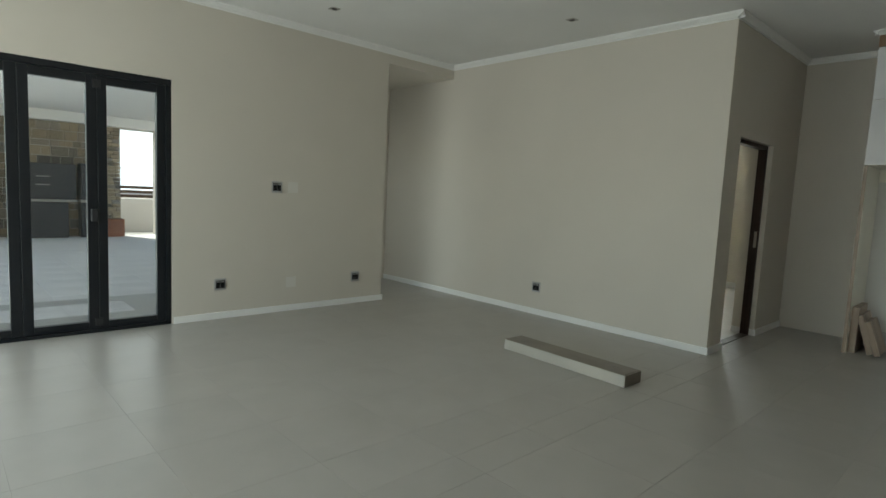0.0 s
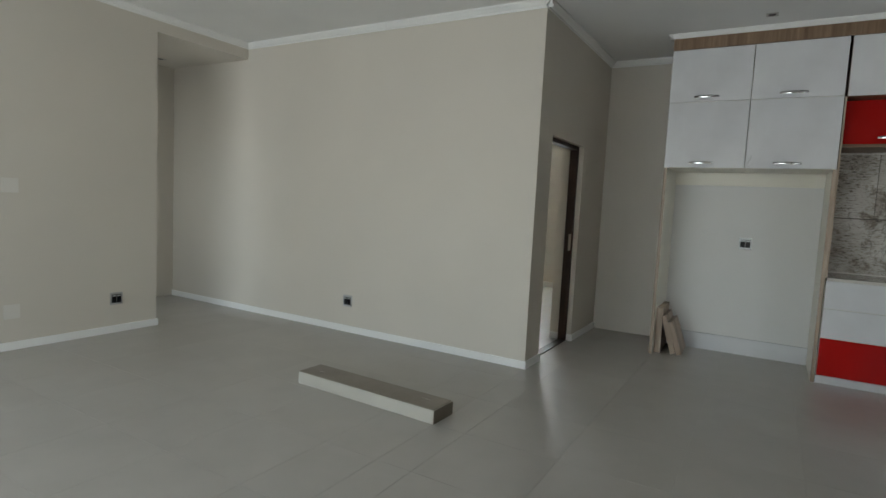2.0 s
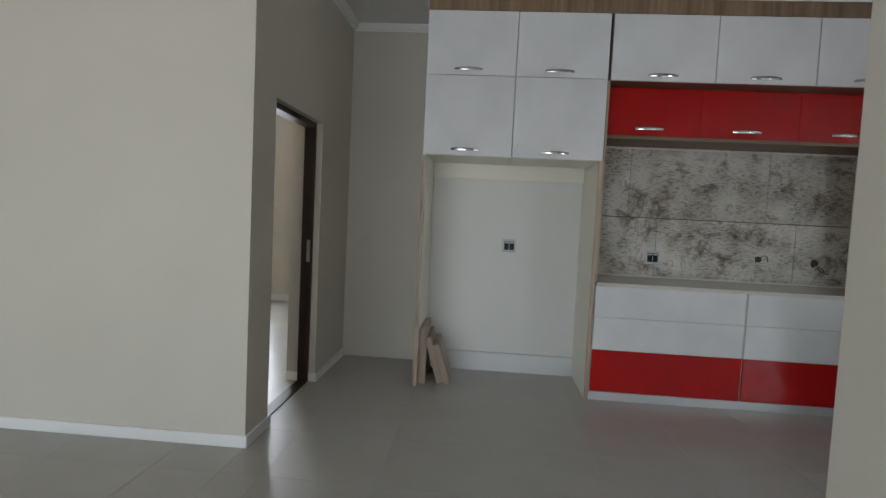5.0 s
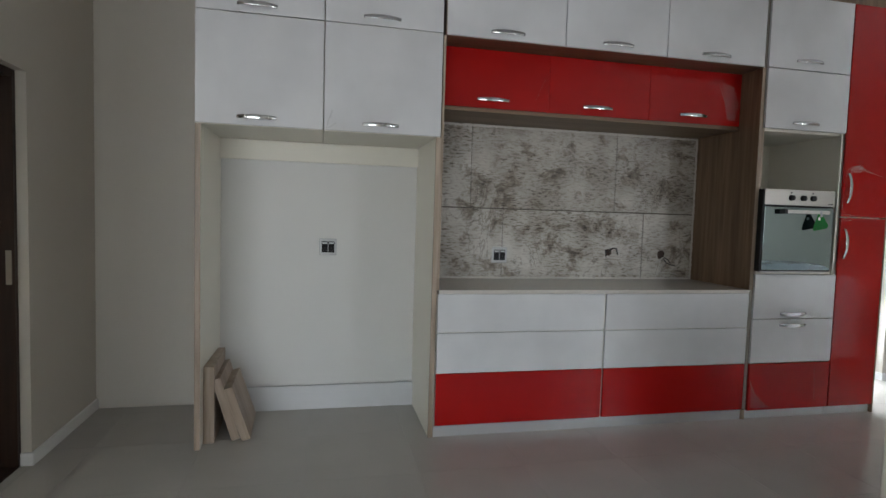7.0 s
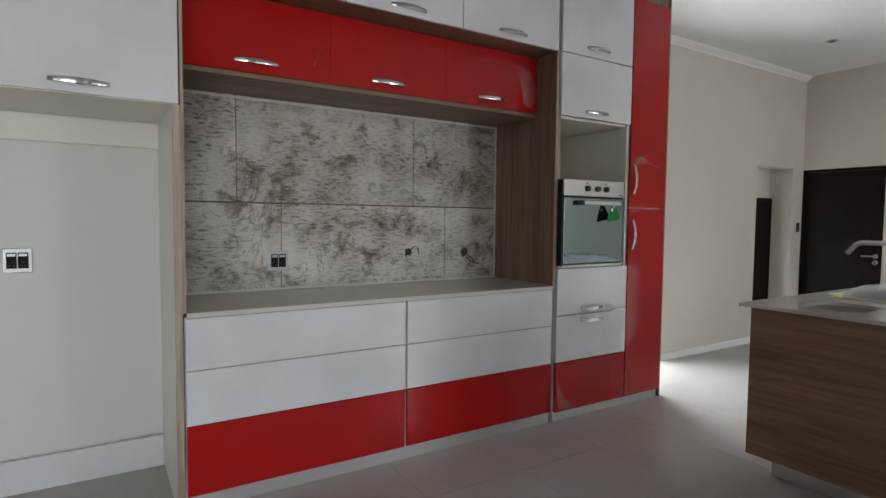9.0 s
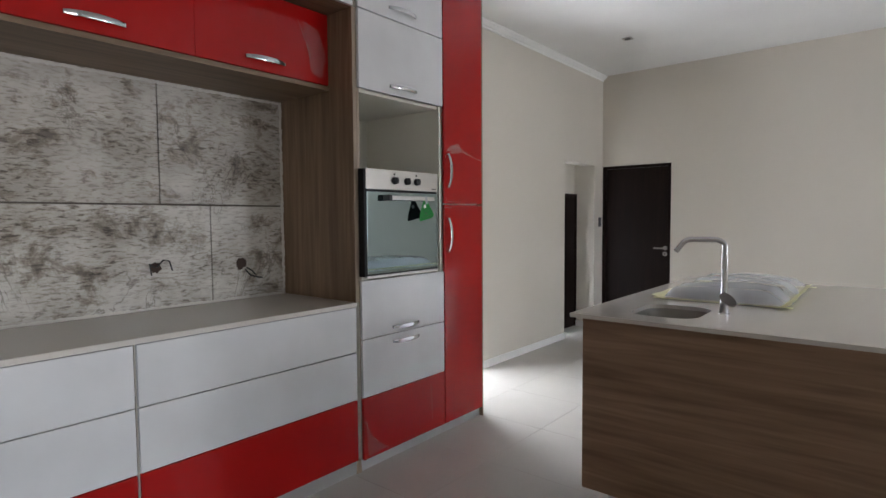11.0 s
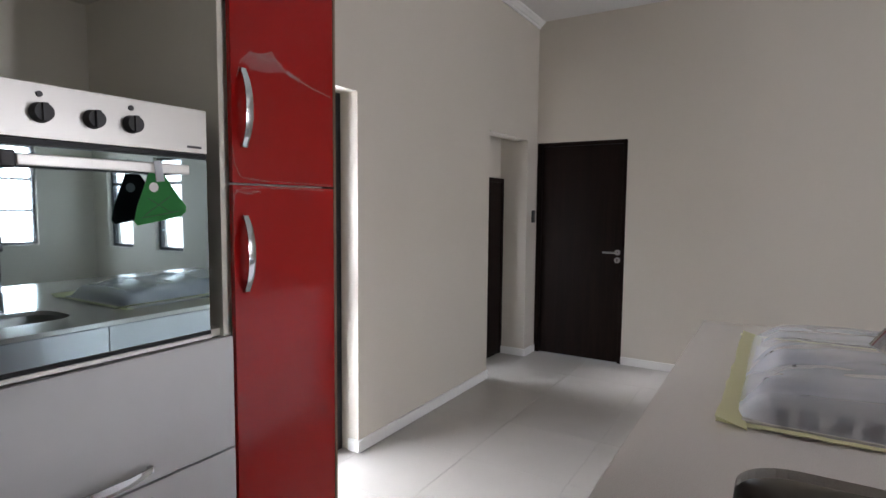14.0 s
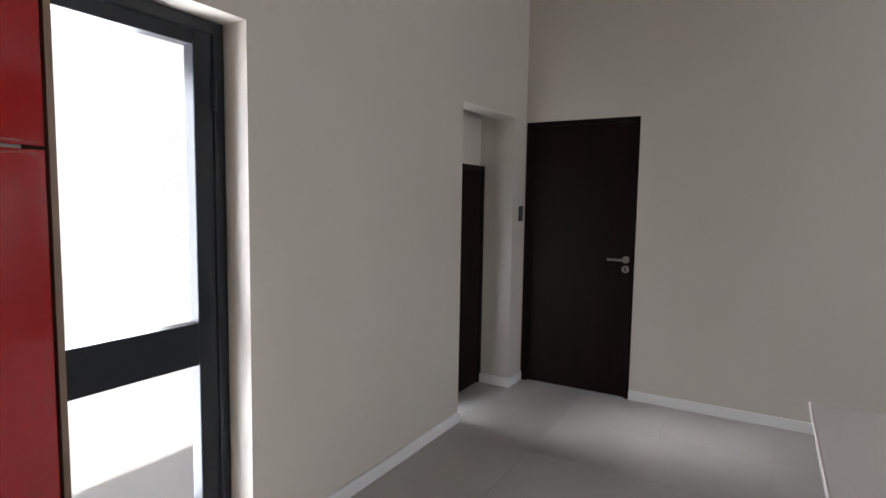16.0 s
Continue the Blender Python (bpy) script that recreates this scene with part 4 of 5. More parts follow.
# ---- oven ----
OX = 6.812
oven = empty("oven", OX, -2.80, 1.088, "built-in steel oven with a mirrored glass door", "oven")
oy0, oy1 = -3.102, -2.505
under("body", boxes((OX + 0.022, 7.4, oy0 + 0.012, oy1 - 0.012, 1.09, 1.672)), BLACK, oven)
under("side_frame", boxes((OX + 0.004, FRONT + 0.0005, oy1 - 0.008, -2.4915, 1.089, 1.675), bevel=0.001), BLACK, oven)
under("control_panel", boxes((OX, OX + 0.021, oy0, oy1, 1.566, 1.677), bevel=0.002), STEEL, oven, "brushed steel control panel")
under("door", boxes((OX, OX + 0.021, oy0 + 0.002, oy1 - 0.004, 1.102, 1.552), bevel=0.002), OVENGLASS, oven, "mirrored glass oven door")
under("bottom_strip", boxes((OX + 0.002, OX + 0.021, oy0, oy1, 1.092, 1.1015)), BLACK, oven)
under("trim_strip", boxes((OX + 0.004, OX + 0.021, oy0, oy1, 1.5535, 1.5645)), BLACK, oven)
under("bottom_trim", boxes((OX - 0.001, OX + 0.02, oy0, oy1, 1.082, 1.0915)), STEEL, oven)
for ky in (-2.722, -2.822, -2.906):
    bm = bmesh.new()
    cyl(bm, (OX - 0.001, ky, 1.618), (OX - 0.022, ky, 1.618), 0.021, 0.018)
    box(bm, OX - 0.028, OX - 0.020, ky - 0.005, ky + 0.005, 1.60, 1.636)
    k = under("knob", bm, RUBBER, oven, "black control knob", True)
for ky in (-2.722, -2.906):
    bm = bmesh.new()
    cyl(bm, (OX - 0.003, ky, 1.655), (OX, ky, 1.655), 0.006)
    under("indicator", bm, RUBBER, oven)
bm = boxes((OX - 0.045, OX - 0.033, -3.02, -2.66, 1.508, 1.532), bevel=0.003)
hdl = under("handle", bm, STEEL, oven, "flat steel bar handle")
under("handle_end", boxes((OX - 0.047, OX, -2.66, -2.632, 1.503, 1.537), bevel=0.004), RUBBER, hdl)
under("handle_end", boxes((OX - 0.034, OX, -3.018, -2.99, 1.509, 1.531), bevel=0.002), RUBBER, hdl)
under("maker_mark", boxes((OX - 0.0008, OX + 0.001, -3.085, -3.045, 1.578, 1.584)), RUBBER, oven)


def tag(name, yz, mat, label, x):
    bm = bmesh.new()
    bm.faces.new([bm.verts.new((x, y, z)) for y, z in yz])
    r = bmesh.ops.extrude_face_region(bm, geom=bm.faces[:])
    bmesh.ops.translate(bm, verts=[v for v in r["geom"] if isinstance(v, bmesh.types.BMVert)], vec=(-0.002, 0, 0))
    return thing(name, bm, mat, label, "tag")


tag_outline = [(-2.915, 1.508), (-2.950, 1.506), (-2.975, 1.470), (-3.005, 1.432), (-3.004, 1.418), (-2.99, 1.408), (-2.94, 1.398), (-2.885, 1.388), (-2.878, 1.398), (-2.885, 1.43)]
card = tag("card_tag", tag_outline, GREEN, "green card tag hanging from the oven handle, its back darkened as shade", OX - 0.047)
# dark sheet puts shade on the tag's back, as mirrored in the oven
bm = bmesh.new()
bm.faces.new([bm.verts.new((OX - 0.0465, y, z)) for y, z in tag_outline])
part("back", bm, RUBBER, card, "dark sheet for the tag's unlit back")
bm = bmesh.new()
cyl(bm, (OX - 0.0494, -2.925, 1.475), (OX - 0.0458, -2.925, 1.475), 0.011)
part("eyelet", bm, WHITEPLASTIC, card, "white punched eyelet")
for a, b in (((-2.90, 1.41), (-2.965, 1.455)), ((-2.91, 1.45), (-2.97, 1.415)), ((-2.895, 1.405), (-2.985, 1.42))):
    bm = bmesh.new()
    tube(bm, [(OX - 0.0491, *a), (OX - 0.0491, (a[0] + b[0]) / 2, (a[1] + b[1]) / 2), (OX - 0.0491, *b)], 0.0009, 6)
    part("printed_line", bm, bpy.data.materials.get("dark_green_ink") or material("dark_green_ink", (0.004, 0.05, 0.015), 0.5), card)
tag("tape_strip", [(-2.925, 1.535), (-2.942, 1.538), (-2.950, 1.49), (-2.930, 1.487)], FILM, "clear sticky tape strip holding the tag", OX - 0.0505)

# ---- island ----
IX1, IY1, IX0, IY0, IZ = 5.780, -2.838, 4.35, -4.76, 0.957
island = empty("kitchen_island", 5.07, -3.9, 0, "kitchen island with oak end panel and white drawers", "island")
under("end_panel", boxes((IX0 + 0.04, IX1 - 0.045, IY1 - 0.065, IY1 - 0.035, 0.12, IZ - 0.020), bevel=0.001), WOOD_X, island, "oak laminate panel with level grain")
under("body", boxes((IX0 + 0.06, IX1 - 0.07, IY0 + 0.04, IY1 - 0.066, 0.12, 0.14), (IX0 + 0.06, IX0 + 0.08, IY0 + 0.04, IY1 - 0.066, 0.14, IZ - 0.027), (IX1 - 0.09, IX1 - 0.07, IY0 + 0.04, IY1 - 0.066, 0.14, IZ - 0.027), (IX0 + 0.08, IX1 - 0.09, IY0 + 0.04, IY0 + 0.06, 0.14, IZ - 0.027)), CARCASS, island)
under("plinth", boxes((IX0 + 0.15, IX1 - 0.13, IY0 + 0.12, IY1 - 0.15, 0.0, 0.119)), ALU, island, "recessed plinth")
for y0, y1 in ((IY1 - 0.068, -3.40), (-3.40, -4.15), (-4.15, IY0 + 0.04)):
    for z0, z1 in ((0.12, 0.40), (0.40, 0.665), (0.665, 0.925)):
        under("drawer_front", boxes((IX1 - 0.069, IX1 - 0.05, y1 + 0.002, y0 - 0.002, z0 + 0.002, z1 - 0.002), bevel=0.0015), WHITE, island)

SX, SY = 5.424, -3.168


def rounded(cx, cy, hx, hy, r, n=8):
    pts = []
    for qx, qy, a0 in ((1, 1, 0), (-1, 1, 90), (-1, -1, 180), (1, -1, 270)):
        for i in range(n + 1):
            a = radians(a0 + 90 * i / n)
            pts.append((cx + qx * (hx - r) + r * math.cos(a), cy + qy * (hy - r) + r * math.sin(a)))
    return pts


bm = bmesh.new()
outer = [bm.verts.new((x, y, IZ)) for x, y in ((IX0, IY0), (IX1, IY0), (IX1, IY1), (IX0, IY1))]
inner = [bm.verts.new((x, y, IZ)) for x, y in rounded(SX, SY, 0.152, 0.190, 0.10)]
edges = [bm.edges.new((a, b)) for loop in (outer, inner) for a, b in zip(loop, loop[1:] + loop[:1])]
bmesh.ops.triangle_fill(bm, use_beauty=True, edges=edges)
r = bmesh.ops.extrude_face_region(bm, geom=bm.faces[:])
bmesh.ops.translate(bm, verts=[v for v in r["geom"] if isinstance(v, bmesh.types.BMVert)], vec=(0, 0, -0.019))
island_top = empty("island_worktop", (IX0 + IX1) / 2, (IY0 + IY1) / 2, IZ - 0.019, "pale quartz island worktop with a sink cut-out", "worktop")
under("slab", bm, STONETOP, island_top)
for d in ((IX0 - 0.0035, IX1 + 0.0035, IY1, IY1 + 0.0035), (IX0 - 0.0035, IX1 + 0.0035, IY0 - 0.0035, IY0), (IX1, IX1 + 0.0035, IY0, IY1), (IX0 - 0.0035, IX0, IY0, IY1)):
    under("polished_edge", boxes((*d, IZ - 0.0195, IZ - 0.0004), bevel=0.0012), STONETOP, island_top)

bm = bmesh.new()
levels = [(0.156, 0.194, IZ - 0.0195), (0.152, 0.190, IZ - 0.03), (0.147, 0.183, IZ - 0.10), (0.134, 0.168, IZ - 0.165), (0.10, 0.127, IZ - 0.18), (0.03, 0.03, IZ - 0.184)]
rings = [[bm.verts.new((x, y, z)) for x, y in rounded(SX, SY, hx, hy, min(0.10, hx * 0.62))] for hx, hy, z in levels]
for a, b in zip(rings, rings[1:]):
    for k in range(len(a)):
        bm.faces.new((a[k], a[(k + 1) % len(a)], b[(k + 1) % len(b)], b[k]))
bm.faces.new(rings[-1])
sink = thing("sink", bm, SINKSTEEL, "undermounted stainless steel sink bowl", "sink", smooth=True)
bm = bmesh.new()
cyl(bm, (SX, SY, IZ - 0.1835), (SX, SY, IZ - 0.179), 0.032)
part("drain", bm, CHROME, sink, "", True)

tap = empty("tap", 5.206, -3.212, IZ, "chrome single-lever kitchen tap with angular spout", "tap")
bm = bmesh.new()
cyl(bm, (0, 0, 0.0003), (0, 0, 0.006), 0.023)
cyl(bm, (0, 0, 0.006), (0, 0, 0.085), 0.0195)
part("base", bm, CHROME, tap, "", True)
bm = bmesh.new()
pts = [(0, 0, 0.08), (0, 0, 0.2), (0, 0, 0.306)]
for i in range(1, 7):
    a = math.pi / 2 * i / 6
    pts.append((0.036 * (1 - math.cos(a)), 0.036 * 0.3 * (1 - math.cos(a)), 0.306 + 0.036 * math.sin(a)))
pts += [(0.07, 0.021, 0.3425), (0.108, 0.032, 0.342)]
for i in range(1, 6):
    a = radians(62) * i / 5
    pts.append((0.108 + 0.032 * math.sin(a), 0.032 + 0.009 * math.sin(a), 0.342 - 0.032 * (1 - math.cos(a))))
pts += [(0.150, 0.044, 0.302), (0.160, 0.047, 0.284)]
pts = [(x * 1.24, y * 1.24, z) for x, y, z in pts]
tube(bm, pts, 0.0122)
part("spout", bm, CHROME, tap, "", True)
bm = bmesh.new()
tube(bm, [(0, 0, 0.085), (0, 0, 0.13), (0, 0, 0.27)], 0.0145)
part("riser", bm, CHROME, tap, "", True)
# the lever: a rounded flat paddle on a short neck, tipped towards the kitchen wall
lever_a, lever_b = Vector((0.014, 0.026, 0.100)), Vector((-0.058, 0.048, 0.050))
lever_x = (lever_b - lever_a).normalized()
lever_z = (Vector((0.15, 1.0, 0.55)) - lever_x * Vector((0.15, 1.0, 0.55)).dot(lever_x)).normalized()
lever_y = lever_z.cross(lever_x)
lever_frame = Matrix(((lever_x.x, lever_y.x, lever_z.x, (lever_a.x + lever_b.x) / 2), (lever_x.y, lever_y.y, lever_z.y, (lever_a.y + lever_b.y) / 2), (lever_x.z, lever_y.z, lever_z.z, (lever_a.z + lever_b.z) / 2), (0, 0, 0, 1)))
bm = bmesh.new()
outline = [(0.044 * math.cos(a) * (1.0 if math.cos(a) > 0 else 0.9), 0.0225 * math.copysign(abs(math.sin(a)) ** 0.75, math.sin(a))) for a in [math.pi * k / 12 for k in range(24)]]
layers = [[bm.verts.new((x * f, y * f, z)) for x, y in outline] for f, z in ((0.90, -0.0075), (1.0, -0.004), (1.0, 0.005), (0.93, 0.0085))]
for a, b in zip(layers, layers[1:]):
    for k in range(24):
        bm.faces.new((a[k], a[(k + 1) % 24], b[(k + 1) % 24], b[k]))
bm.faces.new(layers[0][::-1]), bm.faces.new(layers[-1])
bmesh.ops.transform(bm, matrix=lever_frame, verts=bm.verts[:])
cyl(bm, (0, 0, 0.072), (-0.014, 0.032, 0.078), 0.0165, 0.014)
part("lever", bm, material("dark_chrome", (0.22, 0.205, 0.20), 0.2, 1.0), tap, "dark reflecting paddle lever", True)

hob = empty("hob", 5.33, -3.83, IZ, "steel gas hob under protective plastic", "hob")
part("plate", boxes((-0.29, 0.27, -0.50, 0.28, 0.0005, 0.012), bevel=0.003), STEEL, hob)
for kx in (0.18, 0.123, 0.063, 0.008, -0.068, -0.13):
    bm = bmesh.new()
    cyl(bm, (kx, 0.228, 0.012), (kx, 0.228, 0.034), 0.020, 0.018)
    part("knob", bm, KNOBGREY, hob, "dark hob knob", True)
for bx, by in ((0.14, -0.35), (-0.14, -0.35), (0.14, -0.02), (-0.14, -0.02)):
    bm = bmesh.new()
    cyl(bm, (bx, by, 0.012), (bx, by, 0.025), 0.045, 0.035)
    for a in range(4):
        c, s = math.cos(a * math.pi / 2), math.sin(a * math.pi / 2)
        tube(bm, [(bx + 0.03 * c, by + 0.03 * s, 0.030), (bx + 0.07 * c, by + 0.07 * s, 0.031), (bx + 0.078 * c, by + 0.078 * s, 0.012)], 0.005, 6)
    part("burner", bm, BLACK, hob, "", True)

# plastic sheet stretched low over the hob and taped down
bm = bmesh.new()
nx, ny = 44, 64
x0, x1, y0, y1 = 5.00, 5.608, -4.53, -3.545
grid = []
for i in range(nx + 1):
    row = []
    for j in range(ny + 1):
        u, v = i / nx, j / ny
        p = Vector((x0 + u * (x1 - x0), y0 + v * (y1 - y0), 0))
        rise = min(1, max(0, min(u, 1 - u) * (x1 - x0) - 0.008) / (0.09 + 0.05 * noise.noise(p * 4))) * min(1, max(0, min(v, 1 - v) * (y1 - y0) - 0.006) / 0.055)
        rise = rise * (1.6 - 0.6 * rise)
        fold = Vector((p.x * 0.9 + p.y * 0.5, p.y * 2.2 - p.x * 0.6, 0))
        tent = 0.044 + 0.020 * v * (1 - v) * 4 + 0.018 * u * (1 - u) * 4
        wob = 0.030 * abs(noise.noise(fold * 1.7)) + 0.010 * abs(noise.noise(fold * 3.2 + Vector((3, 1, 0)))) + 0.005 * abs(noise.noise(p * 9 + fold * 2))
        row.append(bm.verts.new((p.x, p.y, IZ + 0.002 + rise * (tent + wob))))
    grid.append(row)
for i in range(nx):
    for j in range(ny):
        bm.faces.new((grid[i][j], grid[i + 1][j], grid[i + 1][j + 1], grid[i][j + 1]))
thing("plastic_sheet", bm, FILM, "crumpled clear plastic sheet taped over the hob", "plastic sheet", smooth=True)


def tape(a, b, width, seed, tilt=0.0, label="yellow masking tape holding the plastic sheet"):
    rnd = random.Random(seed)
    a, b = Vector(a), Vector(b)
    side = (b - a).normalized().cross(Vector((0, 0, 1))) * width / 2
    side.z = tilt * side.x
    bm = bmesh.new()
    k, prev = 18, None
    for i in range(k + 1):
        p = a.lerp(b, i / k)
        w1, w2 = 1 + rnd.uniform(-0.12, 0.12), 1 + rnd.uniform(-0.12, 0.12)
        z = Vector((0, 0, rnd.uniform(0.0, 0.002)))
        cur = bm.verts.new(p + side * w1 + z), bm.verts.new(p - side * w2 + z)
        if prev:
            bm.faces.new((prev[0], prev[1], cur[1], cur[0]))
        prev = cur
    r = bmesh.ops.extrude_face_region(bm, geom=bm.faces[:])
    bmesh.ops.translate(bm, verts=[v for v in r["geom"] if isinstance(v, bmesh.types.BMVert)], vec=(0, 0, 0.0015))
    return thing("masking_tape", bm, TAPE, label, "tape", "tapes round the plastic sheet")


tz = IZ + 0.0045
tape((5.632, -3.542, tz), (4.98, -3.552, tz), 0.034, 1)
tape((5.600, -3.505, tz + 0.010), (5.592, -4.50, tz + 0.010), 0.058, 2, tilt=0.30)
tape((5.012, -3.51, tz + 0.010), (5.03, -4.53, tz + 0.010), 0.050, 3, tilt=-0.30)
tape((5.632, -4.525, tz), (4.98, -4.53, tz), 0.036, 4)

# ---- loose things on the floor ----
carton = empty("long_carton", 4.085, 2.68, 0, "long flat packing carton lying on the tiled floor", "carton")
bm = boxes((-0.118, 0.118, -0.625, 0.625, 0.001, 0.094), bevel=0.006)
part("foam_body", bm, FOAM, carton, "cream foam padded sides")
part("end_cap", boxes((-0.116, 0.1185, -0.6275, -0.6255, 0.002, 0.093), bevel=0.0008), CARD, carton, "brown cardboard end")
part("top_sheet", boxes((-0.114, 0.116, -0.621, 0.621, 0.0945, 0.0985), bevel=0.001), CARD, carton, "brown cardboard top")
# small chrome strips drawn as the glints on the carton's top
for yy, a in ((0.47, 25), (-0.46, 10), (-0.50, 30)):
    bm = boxes((-0.004, 0.004, -0.018, 0.018, 0.0, 0.002))
    bmesh.ops.rotate(bm, verts=bm.verts[:], cent=(0, 0, 0), matrix=Euler((0, 0, radians(a))).to_matrix())
    bmesh.ops.translate(bm, verts=bm.verts[:], vec=(-0.02 if yy > 0 else 0.02, yy, 0.0986))
    part("glint_strip", bm, CHROME, carton)
carton.matrix_basis = pose(4.085, 2.68, 0, 0, 0, -1.9)


def offcut(y, lean, length, height, thick, x0, tag_label):
    ob = empty("board_offcut", x0, y, 0, tag_label, "board", "board offcuts in the refrigerator bay")
    part("core", boxes((0, length, -thick, 0, 0.0, height), bevel=0.001), EDGE, ob)
    part("face", boxes((0.0005, length - 0.0005, -thick - 0.0015, -thick - 0.0002, 0.001, height - 0.001)), EDGE, ob, "oak laminate face")
    ob.matrix_basis = pose(x0, y, 0, lean, 0, 2)
    return ob


offcut(1.2235, 0.0, 0.50, 0.47, 0.062, 6.965, "tall oak-faced chipboard offcut leaning in the bay")
offcut(1.062, -17, 0.46, 0.40, 0.050, 6.985, "oak-faced chipboard offcut leaning on a taller one")
offcut(1.000, -18.5, 0.44, 0.345, 0.050, 6.97, "short oak-faced chipboard offcut leaning on the stack")

# ---- outside ----
thing("ground", boxes((-400, 400, -400, 400, -0.6, -0.14)), SOIL, "bare sandy ground around the house", "ground", kind="structure")
thing("patio", boxes((-8, 8.5, NORTH + 0.2, 16.6, -0.14, -0.012)), GROUT, "paved patio outside the folding door", "pavement", kind="structure")
thing("patio_ceiling", boxes((-0.4, 3.15, NORTH + 0.2, 7.4, 2.85, 3.0), (-0.4, 5.0, 7.4, 15.9, 2.85, 3.0)), CEIL, "white covered patio ceiling", "ceiling", kind="structure")
PY = 15.45
thing("patio_wall", boxes((-8, 3.5, PY, PY + 0.25, -0.02, 2.85), (3.5, 4.37, PY, PY + 0.25, 2.6, 2.85), (4.37, 8.4, PY, PY + 0.25, -0.02, 2.85)) , WALL, "plastered far wall of the patio", "wall", kind="structure")
thing("patio_beam", boxes((-8, 4.9, PY - 0.3, PY - 0.02, 2.62, 2.845)), TRIM, "white beam above the stone wall", "beam", kind="structure")
braai = empty("barbecue", 2.0, PY - 0.3, 0, "charcoal steel built-in barbecue with closed doors", "barbecue")
under("upper_door", boxes((1.68, 2.58, PY - 0.42, PY - 0.02, 0.87, 1.66), bevel=0.01), BRAAI, braai)
under("lower_door", boxes((1.68, 2.43, PY - 0.42, PY - 0.02, -0.01, 0.80), bevel=0.01), BRAAI, braai)
under("shelf", boxes((1.66, 2.60, PY - 0.46, PY - 0.02, 0.81, 0.86), bevel=0.004), STEEL, braai)
for hz in (1.36, 1.18):
    under("handle", boxes((1.84, 2.08, PY - 0.46, PY - 0.43, hz, hz + 0.02), bevel=0.003), STEEL, braai)
side_unit = empty("smoker_cabinet", 2.8, PY - 0.3, 0, "charcoal steel side cabinet beside the barbecue", "cabinet")
under("upper_door", boxes((2.68, 3.0, PY - 0.42, PY - 0.02, 0.87, 1.70), bevel=0.01), BRAAI, side_unit)
under("lower_door", boxes((2.68, 3.0, PY - 0.42, PY - 0.02, -0.01, 0.80), bevel=0.01), BRAAI, side_unit)
under("shelf", boxes((2.67, 3.01, PY - 0.46, PY - 0.02, 0.81, 0.86), bevel=0.004), STEEL, side_unit)
thing("patio_pier", boxes((0.2, 1.02, PY - 0.9, PY - 0.003, -0.01, 2.6), bevel=0.01), CLAD, "pier of stacked grey ledge stone", "pier", kind="structure")

brick_base = empty("brick_plinth", 3.35, PY - 0.2, 0, "red-brown brick plinth under a ledge stone pier", "plinth")
for k in range(5):
    for x0, x1 in (((3.18, 3.38), (3.385, 3.575)) if k % 2 else ((3.18, 3.28), (3.285, 3.48), (3.485, 3.575))):
        under("brick", boxes((x0, x1, PY - 0.36, PY - 0.02, -0.008 + k * 0.087, 0.075 + k * 0.087), bevel=0.006), BRICK, brick_base)
stone_pier = empty("stone_pier", 3.35, PY - 0.2, 0.43, "slim pier of stacked grey ledge stones", "pier")
rnd = random.Random(4)
for k in range(24):
    cut = 3.35 + rnd.uniform(-0.06, 0.06)
    for x0, x1 in ((3.20, cut - 0.004), (cut + 0.004, 3.50)):
        under("stone", boxes((x0, x1, PY - 0.32 - rnd.uniform(0, 0.02), PY - 0.02, 0.431 + k * 0.09, 0.513 + k * 0.09), bevel=0.006, segments=1), CLAD, stone_pier)

# timber rail, yard wall and neighbour seen through the patio opening
fence = empty("slat_fence", 4.0, 17.0, 0, "low dark timber slat rail on a grey wall", "fence")
for z in (0.93, 1.05, 1.17):
    under("slat", boxes((2.2, 6.8, 17.0, 17.04, z - 0.04, z + 0.04), bevel=0.004), SLATWOOD, fence)
for x in (2.4, 3.9, 5.4):
    under("post", boxes((x - 0.03, x + 0.03, 17.04, 17.1, 0.85, 1.22), bevel=0.003), SLATWOOD, fence)
thing("yard_wall", boxes((2.0, 7, 16.95, 17.15, -0.14, 0.86), bevel=0.01), PAVING, "low grey plastered yard wall", "wall", kind="structure")
house = empty("house", 6, 42, 0, "pale neighbouring house with a pitched roof", "house")
under("wall", boxes((3.5, 9, 40, 48, -0.14, 2.0)), OUTER, house)
bm = bmesh.new()
prof = [(3.2, 2.0), (9.3, 2.0), (6.2, 3.0)]
ra = [[bm.verts.new((x, y, z)) for x, z in prof] for y in (39.6, 48.4)]
for k in range(3):
    bm.faces.new((ra[0][k], ra[0][(k + 1) % 3], ra[1][(k + 1) % 3], ra[1][k]))
bm.faces.new(ra[0]), bm.faces.new(ra[1][::-1])
under("roof", bm, ROOF, house)
under("window", boxes((6, 7.4, 39.95, 40.02, 0.8, 1.7)), FRAME, house)

# glowing panels added for the overexposed distance beyond the patio and the bedroom
GLOW = material("white_glow", (0.9, 0.9, 0.9), 1.0)
bsdf(GLOW).inputs["Emission Color"].default_value = (0.93, 0.96, 1.0, 1)
bsdf(GLOW).inputs["Emission Strength"].default_value = 1.1
thing("backdrop", boxes((-20, 60, 70, 70.2, -0.14, 26)), GLOW, "glowing white panel for the overexposed distance beyond the yard", "sky", kind="structure")
thing("backdrop", boxes((70, 70.2, -30, 40, -0.14, 26)), GLOW, "glowing white panel for the overexposed distance beyond the bedroom", "sky", kind="structure")
